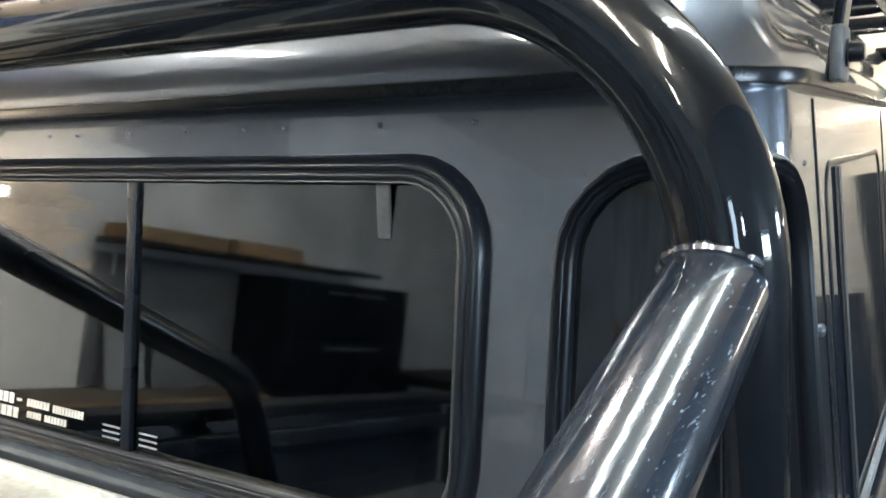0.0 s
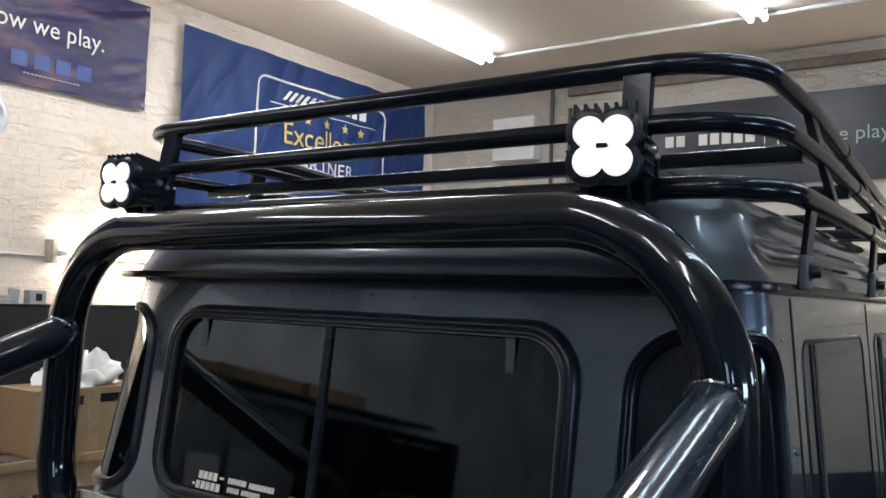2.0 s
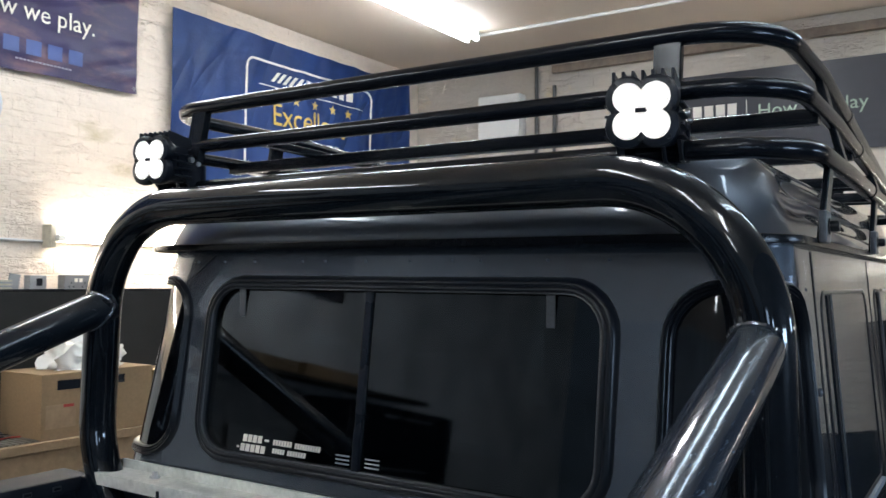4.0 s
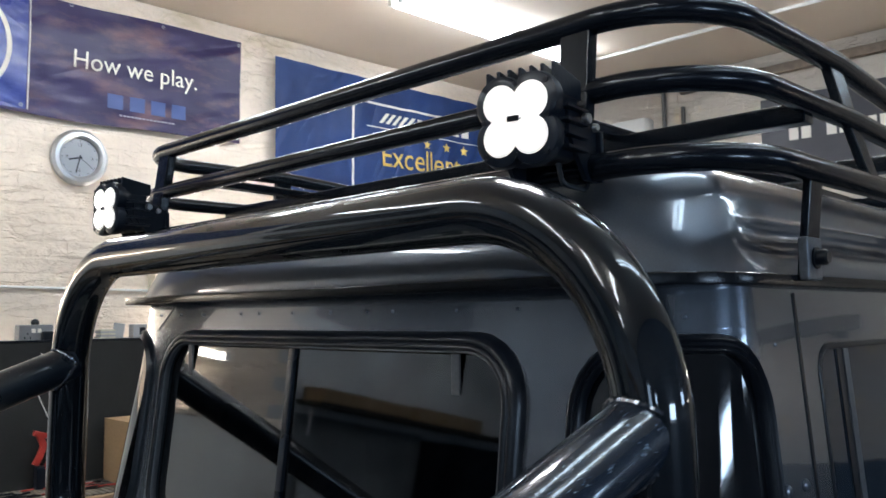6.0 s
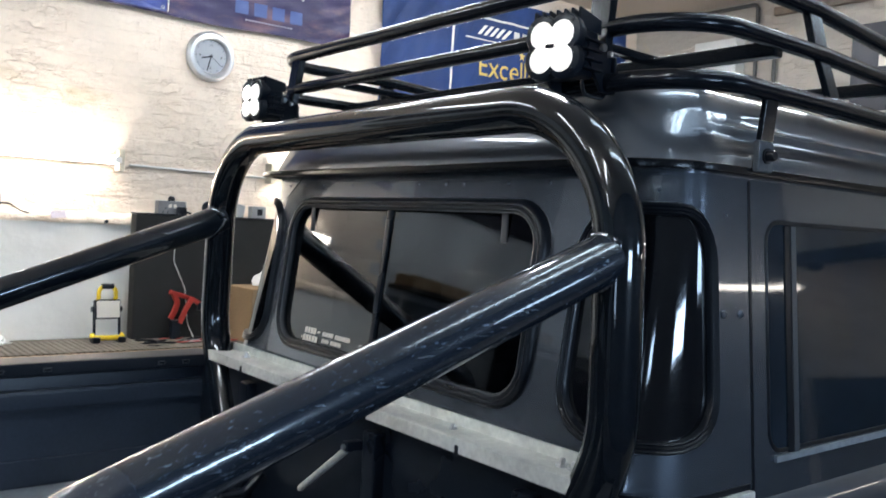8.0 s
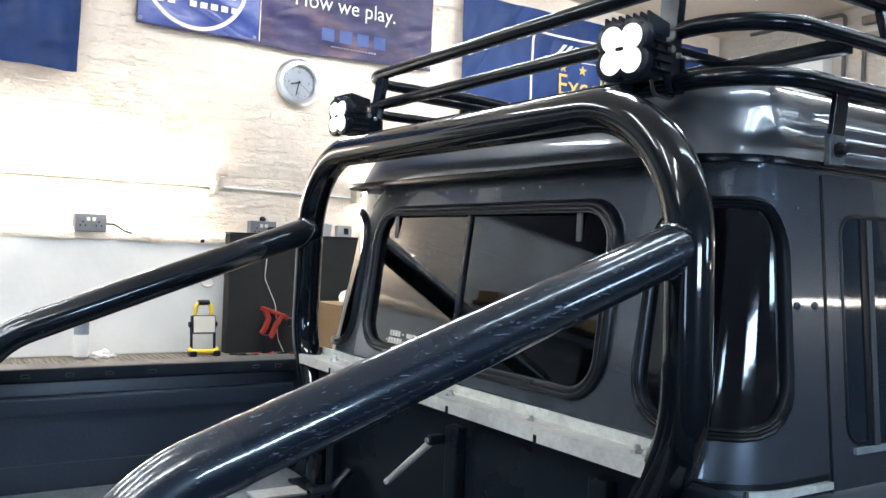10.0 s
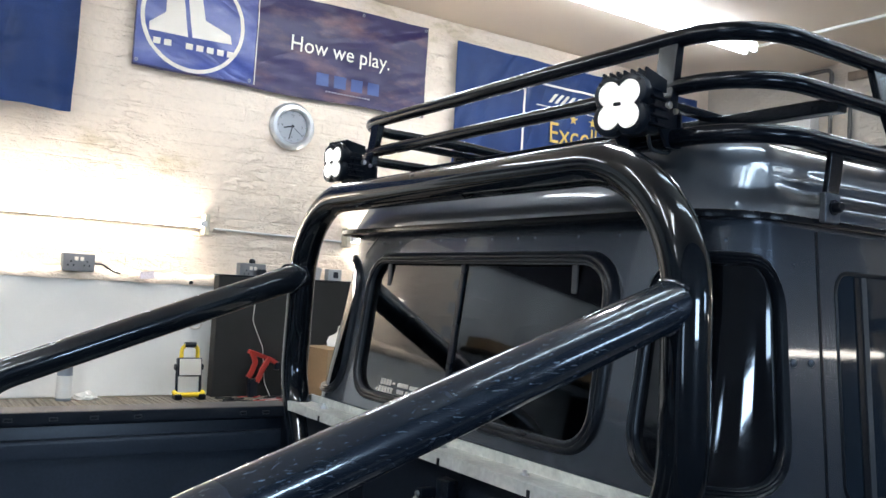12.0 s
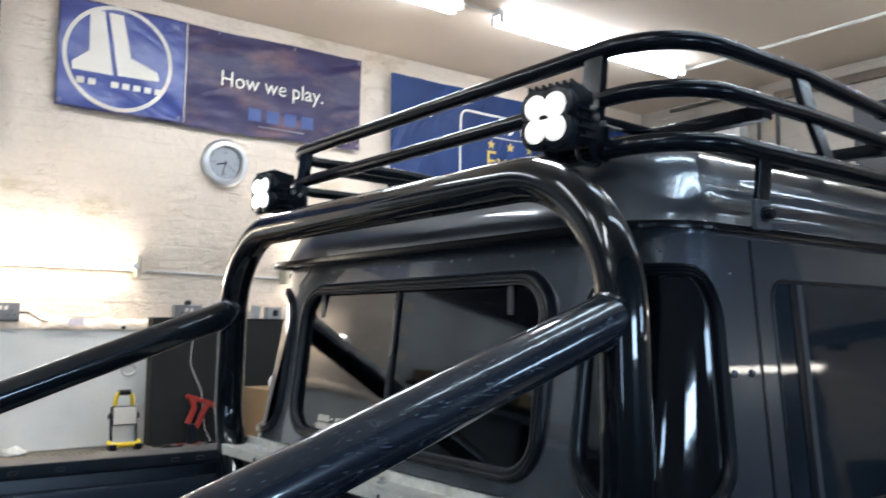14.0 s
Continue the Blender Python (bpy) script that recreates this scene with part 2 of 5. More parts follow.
def wall_paint(name="white_painted_brick", colour=(0.80, 0.675, 0.56)):
    """Thick old white paint over brick: crusty relief drawn out along the courses, and a few tan stains."""
    m = stuff(name, colour, 0.6, grain=0.03, grain_scale=40, blotch=0.05, blotch_scale=2.2, island=0.012)
    mottled(m, 3.1, 0.60, 0.70, (0.60, 0.49, 0.33), (1, 0.55, 1.3))
    n, l = m.node_tree.nodes, m.node_tree.links
    co, mp, a, b = n.new("ShaderNodeNewGeometry"), n.new("ShaderNodeMapping"), n.new("ShaderNodeTexNoise"), n.new("ShaderNodeTexNoise")
    mp.inputs["Scale"].default_value = (0.75, 0.75, 1.15)
    a.inputs["Scale"].default_value, a.inputs["Detail"].default_value, a.inputs["Roughness"].default_value = 8.5, 7, 0.6
    b.inputs["Scale"].default_value, b.inputs["Detail"].default_value = 70, 3
    ramp = n.new("ShaderNodeMapRange")
    ramp.inputs["From Min"].default_value, ramp.inputs["From Max"].default_value = 0.36, 0.60
    k1, k2 = n.new("ShaderNodeBump"), n.new("ShaderNodeBump")
    k1.inputs["Distance"].default_value, k2.inputs["Distance"].default_value = 0.007, 0.002
    l.new(co.outputs["Position"], mp.inputs[0])
    l.new(mp.outputs[0], a.inputs["Vector"])
    l.new(mp.outputs[0], b.inputs["Vector"])
    l.new(a.outputs[0], ramp.inputs["Value"])
    l.new(ramp.outputs[0], k1.inputs["Height"])
    l.new(b.outputs[0], k2.inputs["Height"])
    l.new(k1.outputs[0], k2.inputs["Normal"])
    # short dark-edged crevices along the courses
    mp2, c, d = n.new("ShaderNodeMapping"), n.new("ShaderNodeTexNoise"), n.new("ShaderNodeTexNoise")
    mp2.inputs["Scale"].default_value = (0.55, 0.55, 2.4)
    c.inputs["Scale"].default_value, c.inputs["Detail"].default_value, c.inputs["Roughness"].default_value = 6.0, 5, 0.6
    d.inputs["Scale"].default_value, d.inputs["Detail"].default_value = 3.0, 2
    off, near, keep, cut, k3 = n.new("ShaderNodeMath"), n.new("ShaderNodeMath"), n.new("ShaderNodeMapRange"), n.new("ShaderNodeMapRange"), n.new("ShaderNodeBump")
    off.operation, off.inputs[1].default_value = "SUBTRACT", 0.5
    near.operation = "ABSOLUTE"
    cut.inputs["From Min"].default_value, cut.inputs["From Max"].default_value = 0.0, 0.022
    keep.inputs["From Min"].default_value, keep.inputs["From Max"].default_value = 0.46, 0.58
    keep.inputs["To Min"].default_value, keep.inputs["To Max"].default_value = 1.0, 0.0
    top = n.new("ShaderNodeMath")
    top.operation = "MAXIMUM"
    k3.inputs["Distance"].default_value = 0.0042
    l.new(co.outputs["Position"], mp2.inputs[0])
    l.new(mp2.outputs[0], c.inputs["Vector"])
    l.new(co.outputs["Position"], d.inputs["Vector"])
    l.new(c.outputs[0], off.inputs[0])
    l.new(off.outputs[0], near.inputs[0])
    l.new(near.outputs[0], cut.inputs["Value"])
    l.new(d.outputs[0], keep.inputs["Value"])
    l.new(cut.outputs[0], top.inputs[0])
    l.new(keep.outputs[0], top.inputs[1])
    l.new(top.outputs[0], k3.inputs["Height"])
    l.new(k2.outputs[0], k3.inputs["Normal"])
    l.new(k3.outputs[0], n["Principled BSDF"].inputs["Normal"])
    return m


PAINT = stuff("dark_grey_metallic_paint", (0.098, 0.113, 0.136), 0.33, metal=0.65, grain=0.12, grain_scale=900, blotch=0.05, blotch_scale=4, bump=0.0002, bump_scale=7, coat=1.0, rough_var=0.12)
SPECKED_PAINT = scuffed(stuff("specked_dark_grey_metallic_paint", (0.098, 0.113, 0.136), 0.25, metal=0.65, grain=0.12, grain_scale=900, blotch=0.05, blotch_scale=4, bump=0.0002, bump_scale=7, coat=1.0, rough_var=0.12), 150, 0.70, (0.20, 0.23, 0.27), (1, 1, 0.6))
scuffed(PAINT, 150, 0.695, (0.16, 0.19, 0.22), (1, 0.6, 0.35))
BLACK_GLOSS = scuffed(stuff("black_gloss_coat", (0.003, 0.005, 0.008), 0.28, grain=0.1, grain_scale=60, bump=0.00006, bump_scale=30, rough_var=0.3, coat=1.0, specular=0.07), 240, 0.70, (0.12, 0.14, 0.16), (1, 0.7, 1))
BLACK_SATIN = stuff("black_satin_coat", (0.006, 0.009, 0.015), 0.28, grain=0.15, bump=0.0002, bump_scale=160, specular=0.28)
RUBBER = stuff("black_rubber", (0.005, 0.007, 0.011), 0.3, grain=0.2, bump=0.0002, specular=0.28)
LINER = stuff("black_bed_liner", (0.028, 0.038, 0.056), 0.32, grain=0.12, grain_scale=120, blotch=0.2, bump=0.0003, bump_scale=160)
BED_COAT = stuff("dull_black_bed_enamel", (0.017, 0.021, 0.029), 0.5, specular=0.18, grain=0.12, blotch=0.25, blotch_scale=8, bump=0.0003)
ARCH_GREY = stuff("worn_grey_bed_paint", (0.22, 0.245, 0.27), 0.4, grain=0.15, grain_scale=80, blotch=0.35, blotch_scale=7, bump=0.0006, bump_scale=90)
GUTTER_BLACK = stuff("black_gutter_enamel", (0.004, 0.005, 0.007), 0.22, specular=0.18, grain=0.1)
GLASS = tinted_glass("tinted_glass", (0.016, 0.025, 0.034))
DARK_GLASS = stuff("near_black_tinted_glass", (0.003, 0.0035, 0.005), 0.06, specular=0.75, rough_var=0.0, bump=0.0012, bump_scale=4)
SIDE_GLASS = scuffed(stuff("smoked_side_glass", (0.012, 0.019, 0.028), 0.05, grain=0.1, specular=0.55, rough_var=0.0, blotch=0.3, blotch_scale=9, bump=0.0004, bump_scale=5), 330, 0.69, (0.07, 0.085, 0.10), (1, 1, 0.5))
# Stay coats lighter and bluer than the hoop's: daylight sheen put into their colour.
STAY_BLACK = streaked(scuffed(stuff("worn_black_gloss_coat", (0.006, 0.010, 0.016), 0.26, grain=0.1, grain_scale=60, rough_var=0.3, coat=1.0, specular=0.3), 300, 0.68, (0.10, 0.12, 0.14), (1, 0.2, 0.8)), 260, (1, 0.02, 0.5), 0.00012)
SCUFFED = streaked(scuffed(scuffed(stuff("scuffed_black_gloss_coat", (0.011, 0.018, 0.030), 0.24, grain=0.1, grain_scale=60, rough_var=0.3, coat=1.0, specular=0.42), 110, 0.712, (0.20, 0.225, 0.25), (1, 0.55, 1)), 480, 0.64, (0.10, 0.12, 0.14), (1, 0.06, 0.8)), 260, (1, 0.02, 0.5), 0.00016)
scuffed(SCUFFED, 330, 0.645, (0.13, 0.17, 0.21), (1, 0.12, 0.7))
ALU = stuff("dull_galvanised_metal", (0.66, 0.66, 0.62), 0.5, metal=0.35, grain=0.12, grain_scale=90, blotch=0.15, blotch_scale=12, bump=0.0004)
ZINC = stuff("zinc_plate", (0.6, 0.6, 0.6), 0.3, metal=1.0, grain=0.1)
WHITE_PRINT = stuff("white_print", (0.70, 0.65, 0.58), 0.5, grain=0.03)
DARK_TRIM = stuff("dark_cab_trim", (0.02, 0.02, 0.022), 0.7, grain=0.2)
SOCKET_GREY = stuff("brushed_grey_socket_plate", (0.19, 0.195, 0.205), 0.42, metal=0.3, grain=0.06, blotch=0.1, blotch_scale=20)
CATCH_GREY = stuff("worn_grey_plastic", (0.05, 0.055, 0.062), 0.4, grain=0.2)
BOARD_GREY = stuff("dull_grey_board", (0.15, 0.16, 0.17), 0.7, grain=0.1, blotch=0.3, blotch_scale=5)
WALL_WHITE = wall_paint()
# North wall's white made darker, to tone down its brightness and its reflections.
WALL_DARKER = wall_paint("darker_white_painted_brick", (0.50, 0.445, 0.385))
CEILING_WHITE = stuff("white_ceiling_board", (0.65, 0.555, 0.465), 0.75, grain=0.02, blotch=0.05, blotch_scale=1.2, bump=0.001)
CONCRETE = stuff("grey_concrete_floor", (0.2, 0.19, 0.18), 0.6, grain=0.15, grain_scale=60, blotch=0.2, blotch_scale=1.0, bump=0.001)
# East wall is unseen; its dark colour keeps fill and cab reflections low.
DARK_WALL = stuff("dark_wall_for_reflections", (0.040, 0.052, 0.070), 0.7, grain=0.05, blotch=0.35, blotch_scale=1.6, bump=0.002, bump_scale=30)
# South wall is unseen too; its blue-grey tint cools what the truck reflects.
GREY_WALL = stuff("blue_grey_wall_for_reflections", (0.33, 0.41, 0.50), 0.7, grain=0.05, blotch=0.32, blotch_scale=1.5, bump=0.002, bump_scale=30)
BANNER_NAVY = creased(stuff("navy_banner_cloth", (0.008, 0.031, 0.120), 0.55, grain=0.08, blotch=0.15, blotch_scale=4, bump=0.001, bump_scale=60, specular=0.3), 2.2, 62, (1, 4.0, 0.8), 0.11)
BANNER_PURPLE = creased(mottled(stuff("purple_banner_vinyl", (0.024, 0.017, 0.068), 0.36, specular=0.3, grain=0.06, blotch=0.2, blotch_scale=2.5), 3.2, 0.5, 0.72, (0.125, 0.066, 0.085), (1, 1, 2.6)), 3.2, 22, (1, 3.2, 0.75), 0.024)
BANNER_BLUE = creased(mottled(stuff("royal_blue_banner_vinyl", (0.026, 0.043, 0.21), 0.30, grain=0.06, blotch=0.1), 3.0, 0.48, 0.75, (0.10, 0.13, 0.36), (1, 1, 2.4)), 2.6, -28, (1, 3.2, 0.75), 0.05)
BANNER_DARK = stuff("dark_banner_vinyl", (0.02, 0.02, 0.03), 0.4, grain=0.06)
GOLD = stuff("gold_print", (0.6, 0.4, 0.1), 0.5)
BOX_CARD = stuff("brown_cardboard", (0.25, 0.165, 0.09), 0.8, grain=0.08, grain_scale=80, blotch=0.1, island=0.1)
WOOD = stuff("pale_bench_wood", (0.27, 0.18, 0.105), 0.6, grain=0.15, grain_scale=30, blotch=0.15, bump=0.0005)
BENCH_MAT = stuff("dusty_grey_bench_mat", (0.105, 0.092, 0.076), 0.8, grain=0.3, grain_scale=90, blotch=0.3, bump=0.002, bump_scale=90)
def ribbed(m, spacing, depth):
    """Fine parallel ribs across a mat."""
    n, l = m.node_tree.nodes, m.node_tree.links
    co, w, k = n.new("ShaderNodeNewGeometry"), n.new("ShaderNodeTexWave"), n.new("ShaderNodeBump")
    w.bands_direction = "Y"
    w.inputs["Scale"].default_value = 0.314 / spacing
    w.inputs["Distortion"].default_value = 0.4
    k.inputs["Distance"].default_value = depth
    l.new(co.outputs["Position"], w.inputs["Vector"])
    l.new(w.outputs["Fac"], k.inputs["Height"])
    l.new(k.outputs[0], n["Principled BSDF"].inputs["Normal"])
    return m


ribbed(BENCH_MAT, 0.028, 0.006)
BLACK_BOARD = stuff("black_speaker_carpet", (0.012, 0.012, 0.012), 0.9, grain=0.3)
YELLOW = stuff("yellow_plastic", (0.75, 0.52, 0.02), 0.4, grain=0.05)
RED = stuff("red_plastic", (0.33, 0.030, 0.022), 0.4, grain=0.05)
GREY_PLASTIC = stuff("grey_metal_box", (0.3, 0.31, 0.32), 0.45, grain=0.05)
SILVER = stuff("brushed_silver", (0.6, 0.61, 0.63), 0.3, metal=0.9, grain=0.05)
CLOCK_FACE = stuff("grey_clock_face", (0.33, 0.35, 0.38), 0.5)
TUBE_GLOW = glowing("fluorescent_tube", (0.81, 0.94, 1.0), 38)
DIM_TUBE_GLOW = glowing("dim_fluorescent_tube", (0.62, 0.84, 1.0), 18)
WEAK_TUBE_GLOW = glowing("weak_fluorescent_tube", (1.0, 0.95, 0.82), 13)
OLD_TUBE_GLOW = glowing("older_fluorescent_tube", (1.0, 0.95, 0.8), 42)
LED_RIM_GLOW = glowing("led_reflector_glow", (1.0, 0.96, 0.84), 0.75)
LED_GLOW = glowing("white_led", (0.95, 0.97, 1.0), 60)
PIPE = stuff("white_gloss_paint", (0.72, 0.71, 0.68), 0.5, grain=0.03, blotch=0.06, blotch_scale=3, bump=0.001, bump_scale=20)
LINING = stuff("white_lining_board", (0.80, 0.785, 0.75), 0.55, grain=0.03, blotch=0.05, blotch_scale=3, bump=0.005, bump_scale=9)

# ------------------------------------------------------------------ the room
X_W, X_E, Y_N, Y_S, Z_C = -2.87, 2.85, 4.25, -7.0, 3.40


SOUTH_GREY = stuff("pale_grey_painted_brick", (0.54, 0.56, 0.57), 0.65, grain=0.06, grain_scale=40, blotch=0.25, blotch_scale=2.5, bump=0.006, bump_scale=9)


def wall(name, x0, x1, y0, y1, label="white painted brick workshop wall", material=WALL_WHITE):
    return tagged(solid(name, box(x0, x1, y0, y1, 0, Z_C), material), label, "wall", kind="structure")


wall_west = wall("wall_west", X_W - 0.25, X_W - 0.0017, -1.86, Y_N)
wall_west_south = wall("wall_west_south", X_W - 0.25, X_W - 0.0017, Y_S, -1.86, "grey painted brick workshop wall", SOUTH_GREY)
wall_north = wall("wall_north", X_W - 0.25, X_E + 0.25, Y_N + 0.006, Y_N + 0.25, material=WALL_DARKER)
# Unseen windows: three for streaks in the corner glass, the last for blue fill.
ADDED_WINDOWS = ((-2.45, -2.0, 1.86, 2.14), (-0.50, 0.25, 1.68, 1.96), (1.3, 2.1, 1.82, 2.12), (-4.7, -3.3, 1.35, 2.35))
rim = [(Y_S, 0), (Y_N, 0), (Y_N, Z_C), (Y_S, Z_C)]
wall_east = tagged(solid("wall_east", plate(rim, [[(a, c), (b, c), (b, d), (a, d)] for a, b, c, d in ADDED_WINDOWS], lambda u, z, o: Vector((X_E + 0.25 + o, u, z)), (), 0.25), DARK_WALL), "unseen wall kept dark for the reflections, with added windows", "wall", kind="structure")
wall_south = wall("wall_south", X_W - 0.25, X_E + 0.25, Y_S - 0.25, Y_S, "unseen closing wall tinted blue-grey for the reflections", GREY_WALL)
tagged(solid("floor", box(X_W - 0.25, X_E + 0.25, Y_S - 0.25, Y_N + 0.25, -0.15, 0), CONCRETE), "grey concrete workshop floor", "floor", kind="structure")
tagged(solid("ceiling", box(X_W - 0.25, X_E + 0.25, Y_S - 0.25, Y_N + 0.25, Z_C, Z_C + 0.12), CEILING_WHITE), "white boarded workshop ceiling", "ceiling", kind="structure")


def tube_light(a, b, out, glow=TUBE_GLOW, label="bare fluorescent tube on a white batten"):
    """A fluorescent tube from a to b; out: the way from its batten to the tube."""
    a, b, out = Vector(a), Vector(b), Vector(out).normalized()
    t = thing("fluorescent_light", (a + b) / 2, label, "light", "workshop fluorescent lights")
    way = (b - a).normalized()
    part("batten", sweep([a - way * 0.03 - out * 0.05, b + way * 0.03 - out * 0.05], 0.02, flat=(0.045, 0.04), segments=12), PIPE, t)
    part("tube", sweep([a, b], 0.019, segments=10), glow, t, "glowing warm white tube")
    for p in (a, b):
        part("end_cap", sweep([p - out * 0.045, p - out * 0.01, p + out * 0.024], 0.02, flat=(0.035, 0.03), segments=10), PIPE, t)
    return t


def ceiling_light(x, y, glow):
    """A twin fluorescent fitting under the ceiling, on a bare white batten."""
    t = thing("ceiling_light", (x, y + 0.75, Z_C), "lit twin tube fluorescent fitting on a white batten", "light", "ceiling fluorescent lights")
    bm = bmesh.new()
    fold = ((-0.026, -0.036), (0.026, -0.036), (0.030, 0.0), (-0.030, 0.0))
    a, b = [[bm.verts.new((x + u, v, Z_C + w)) for u, w in fold] for v in (y - 0.03, y + 1.53)]
    for k in range(4):
        bm.faces.new((a[k], a[(k + 1) % 4], b[(k + 1) % 4], b[k]))
    bm.faces.new(a[::-1])
    bm.faces.new(b)
    part("batten", bm, PIPE, t)
    for u in (-0.036, 0.036):
        part("tube", sweep([(x + u, y, Z_C - 0.058), (x + u, y + 1.5, Z_C - 0.058)], 0.017, segments=10), glow, t, "glowing warm white tube")
        for v in (y - 0.012, y + 1.512):
            part("tube_holder", box(x + u - 0.012, x + u + 0.012, v - 0.010, v + 0.010, Z_C - 0.078, Z_C - 0.014, 0.003), PIPE, t)
    return t


for x, y in ((-1.88, 1.92), (-1.88, 0.12), (-1.88, -2.6), (-0.22, 1.92), (-0.22, -2.9), (1.45, -2.7), (0.62, -3.3)):
    ceiling_light(x, y, TUBE_GLOW)
tube_light((X_W + 0.085, -1.44, 2.0), (X_W + 0.085, 0.335, 2.0), (1, 0, 0), OLD_TUBE_GLOW)
tube_light((X_W + 0.085, 1.2, 1.99), (X_W + 0.085, 2.7, 1.99), (1, 0, 0), OLD_TUBE_GLOW)
tube_light((0.0, Y_N - 0.085, 1.94), (0.92, Y_N - 0.085, 1.94), (0, -1, 0), OLD_TUBE_GLOW)
tube_light((X_E - 0.085, 3.10, 1.84), (X_E - 0.085, 4.17, 1.84), (-1, 0, 0), WEAK_TUBE_GLOW)
for x, y in ((1.5, 0.0), (1.5, 1.95), (0.72, 0.35)):
    ceiling_light(x, y, DIM_TUBE_GLOW)
ceiling_light(1.2, -5.6, TUBE_GLOW)


# Frame, sill and area lamp of a window that is added to the wall.
def added_window(name, y0, y1, z0, z1, power):
    w = thing(name, (X_E + 0.1, (y0 + y1) / 2, z0), "unseen frosted window added for blue light and reflections", "window", kind="structure")
    for a, b, c, d in ((y0, y0 + 0.04, z0, z1), (y1 - 0.04, y1, z0, z1), (y0 + 0.04, y1 - 0.04, z0, z0 + 0.04), (y0 + 0.04, y1 - 0.04, z1 - 0.04, z1)):
        part("window_frame", box(X_E + 0.09, X_E + 0.14, a, b, c, d, 0.003), PIPE, w)
    part("window_sill", box(X_E - 0.03, X_E + 0.085, y0 + 0.002, y1 - 0.002, z0, z0 + 0.025, 0.004), PIPE, w)
    lamp = bpy.data.lights.new("window_daylight", "AREA")
    lamp.shape, lamp.size, lamp.size_y = "RECTANGLE", y1 - y0 - 0.09, z1 - z0 - 0.09
    lamp.energy, lamp.color = power, (0.50, 0.74, 1.0)
    ob = new("window_daylight", lamp)
    ob.matrix_basis = Matrix.Translation((X_E + 0.145, (y0 + y1) / 2, (z0 + z1) / 2)) @ Matrix(((0, 0, 1, 0), (1, 0, 0, 0), (0, 1, 0, 0), (0, 0, 0, 1)))


for k, (row, power) in enumerate(zip(ADDED_WINDOWS, (4.5, 15.0, 8.0, 26.0))):
    added_window("window_%d" % (k + 1), *row, power)

CREAM = stuff("worn_cream_plastic", (0.5, 0.46, 0.36), 0.5, grain=0.1, blotch=0.2, blotch_scale=30)
for y in (0.362, 1.175):
    tagged(solid("lamp_holder", box(X_W - 0.001, X_W + 0.075, y - 0.014, y + 0.014, 1.945, 2.055, 0.005), CREAM), "worn cream lamp holder block at the tube end", "lamp holder")

# conduits on ceiling and walls
def conduit(points, r=0.011, material=PIPE, label="thin white painted conduit"):
    return tagged(solid("conduit", sweep(fillet(points, 0.04), r, segments=8), material), label, "conduit")


conduit([(-1.88, 3.46, Z_C - 0.012), (-1.88, 3.52, Z_C - 0.012), (1.5, 3.52, Z_C - 0.012)])
conduit([(-1.88, 1.66, Z_C - 0.02), (-1.88, 1.88, Z_C - 0.02)], 0.008)
conduit([(X_W + 0.008, 0.42, 1.985), (X_W + 0.008, 1.17, 1.975)], 0.006)
DARK_PIPE = stuff("dark_steel_pipe", (0.09, 0.09, 0.09), 0.5, metal=0.3, grain=0.1)
conduit([(X_W + 0.3, Y_N - 0.02, 3.365), (-1.83, Y_N - 0.02, 3.365), (-1.83, Y_N - 0.02, 2.0)], 0.014, DARK_PIPE, "dark steel pipe with a bend on the wall")
conduit([(-1.69, Y_N - 0.02, 3.18), (-1.69, Y_N - 0.02, 2.0)], 0.014, DARK_PIPE, "dark steel pipe on the wall")
BEAM = stuff("brown_painted_beam", (0.17, 0.13, 0.10), 0.6, grain=0.2, grain_scale=30, blotch=0.3, blotch_scale=4, bump=0.002, bump_scale=40)
tagged(solid("ceiling_trim", box(-1.7, X_E, Y_N - 0.05, Y_N - 0.004, 3.262, 3.318, 0.006), BEAM), "dark brown beam under the ceiling", "beam", kind="structure")
tagged(solid("fuse_box", box(-2.26, -1.92, Y_N - 0.11, Y_N - 0.003, 2.83, 3.14, 0.008), PIPE), "white metal fuse box on the wall", "fuse box")

# lower wall lining with its rough ledge
tagged(solid("wall_lining", box(X_W - 0.003, X_W + 0.03, -3.6, 3.9, 1.13, 1.69, 0.006), LINING), "smooth white board lining the lower wall", "wall lining", kind="structure")
bm = bmesh.new()
rings = []
rnd = random.Random(5)
for i in range(110):
    y = -2.4 + i * 0.055
    d, h = 0.045 + rnd.uniform(-0.012, 0.012), rnd.uniform(-0.01, 0.012)
    rings.append([bm.verts.new((X_W - 0.004 + dx, y, z)) for dx, z in ((0, 1.685), (d, 1.688 + h * 0.3), (d + 0.004, 1.715 + h), (d * 0.7, 1.732 + h), (0, 1.745 + h))])
for a, b in zip(rings, rings[1:]):
    for k in range(5):
        bm.faces.new((a[k], a[(k + 1) % 5], b[(k + 1) % 5], b[k]))
bm.faces.new(rings[0])
bm.faces.new(rings[-1][::-1])
tagged(solid("wall_ledge", bm, WALL_WHITE, sharp=60), "rough white painted mortar ledge", "ledge", kind="structure")

# ------------------------------------------------------------------ the pickup
truck = thing("pickup_truck", (0, 1.2, 0), "dark grey metallic double cab pickup with tinted windows", "pickup truck")
GUT, R_C = 1.865, 0.13
ARC = R_C * math.pi / 2


def half_width(z, side=1):
    return 0.668 + (GUT - z) * 0.085 if side > 0 else 0.64 + (GUT - z) * 0.17


def lean(z):
    """How far the back panel stands forward at a height: it leans in towards its top."""
    return 0.057 - (1.843 - z) * 0.14


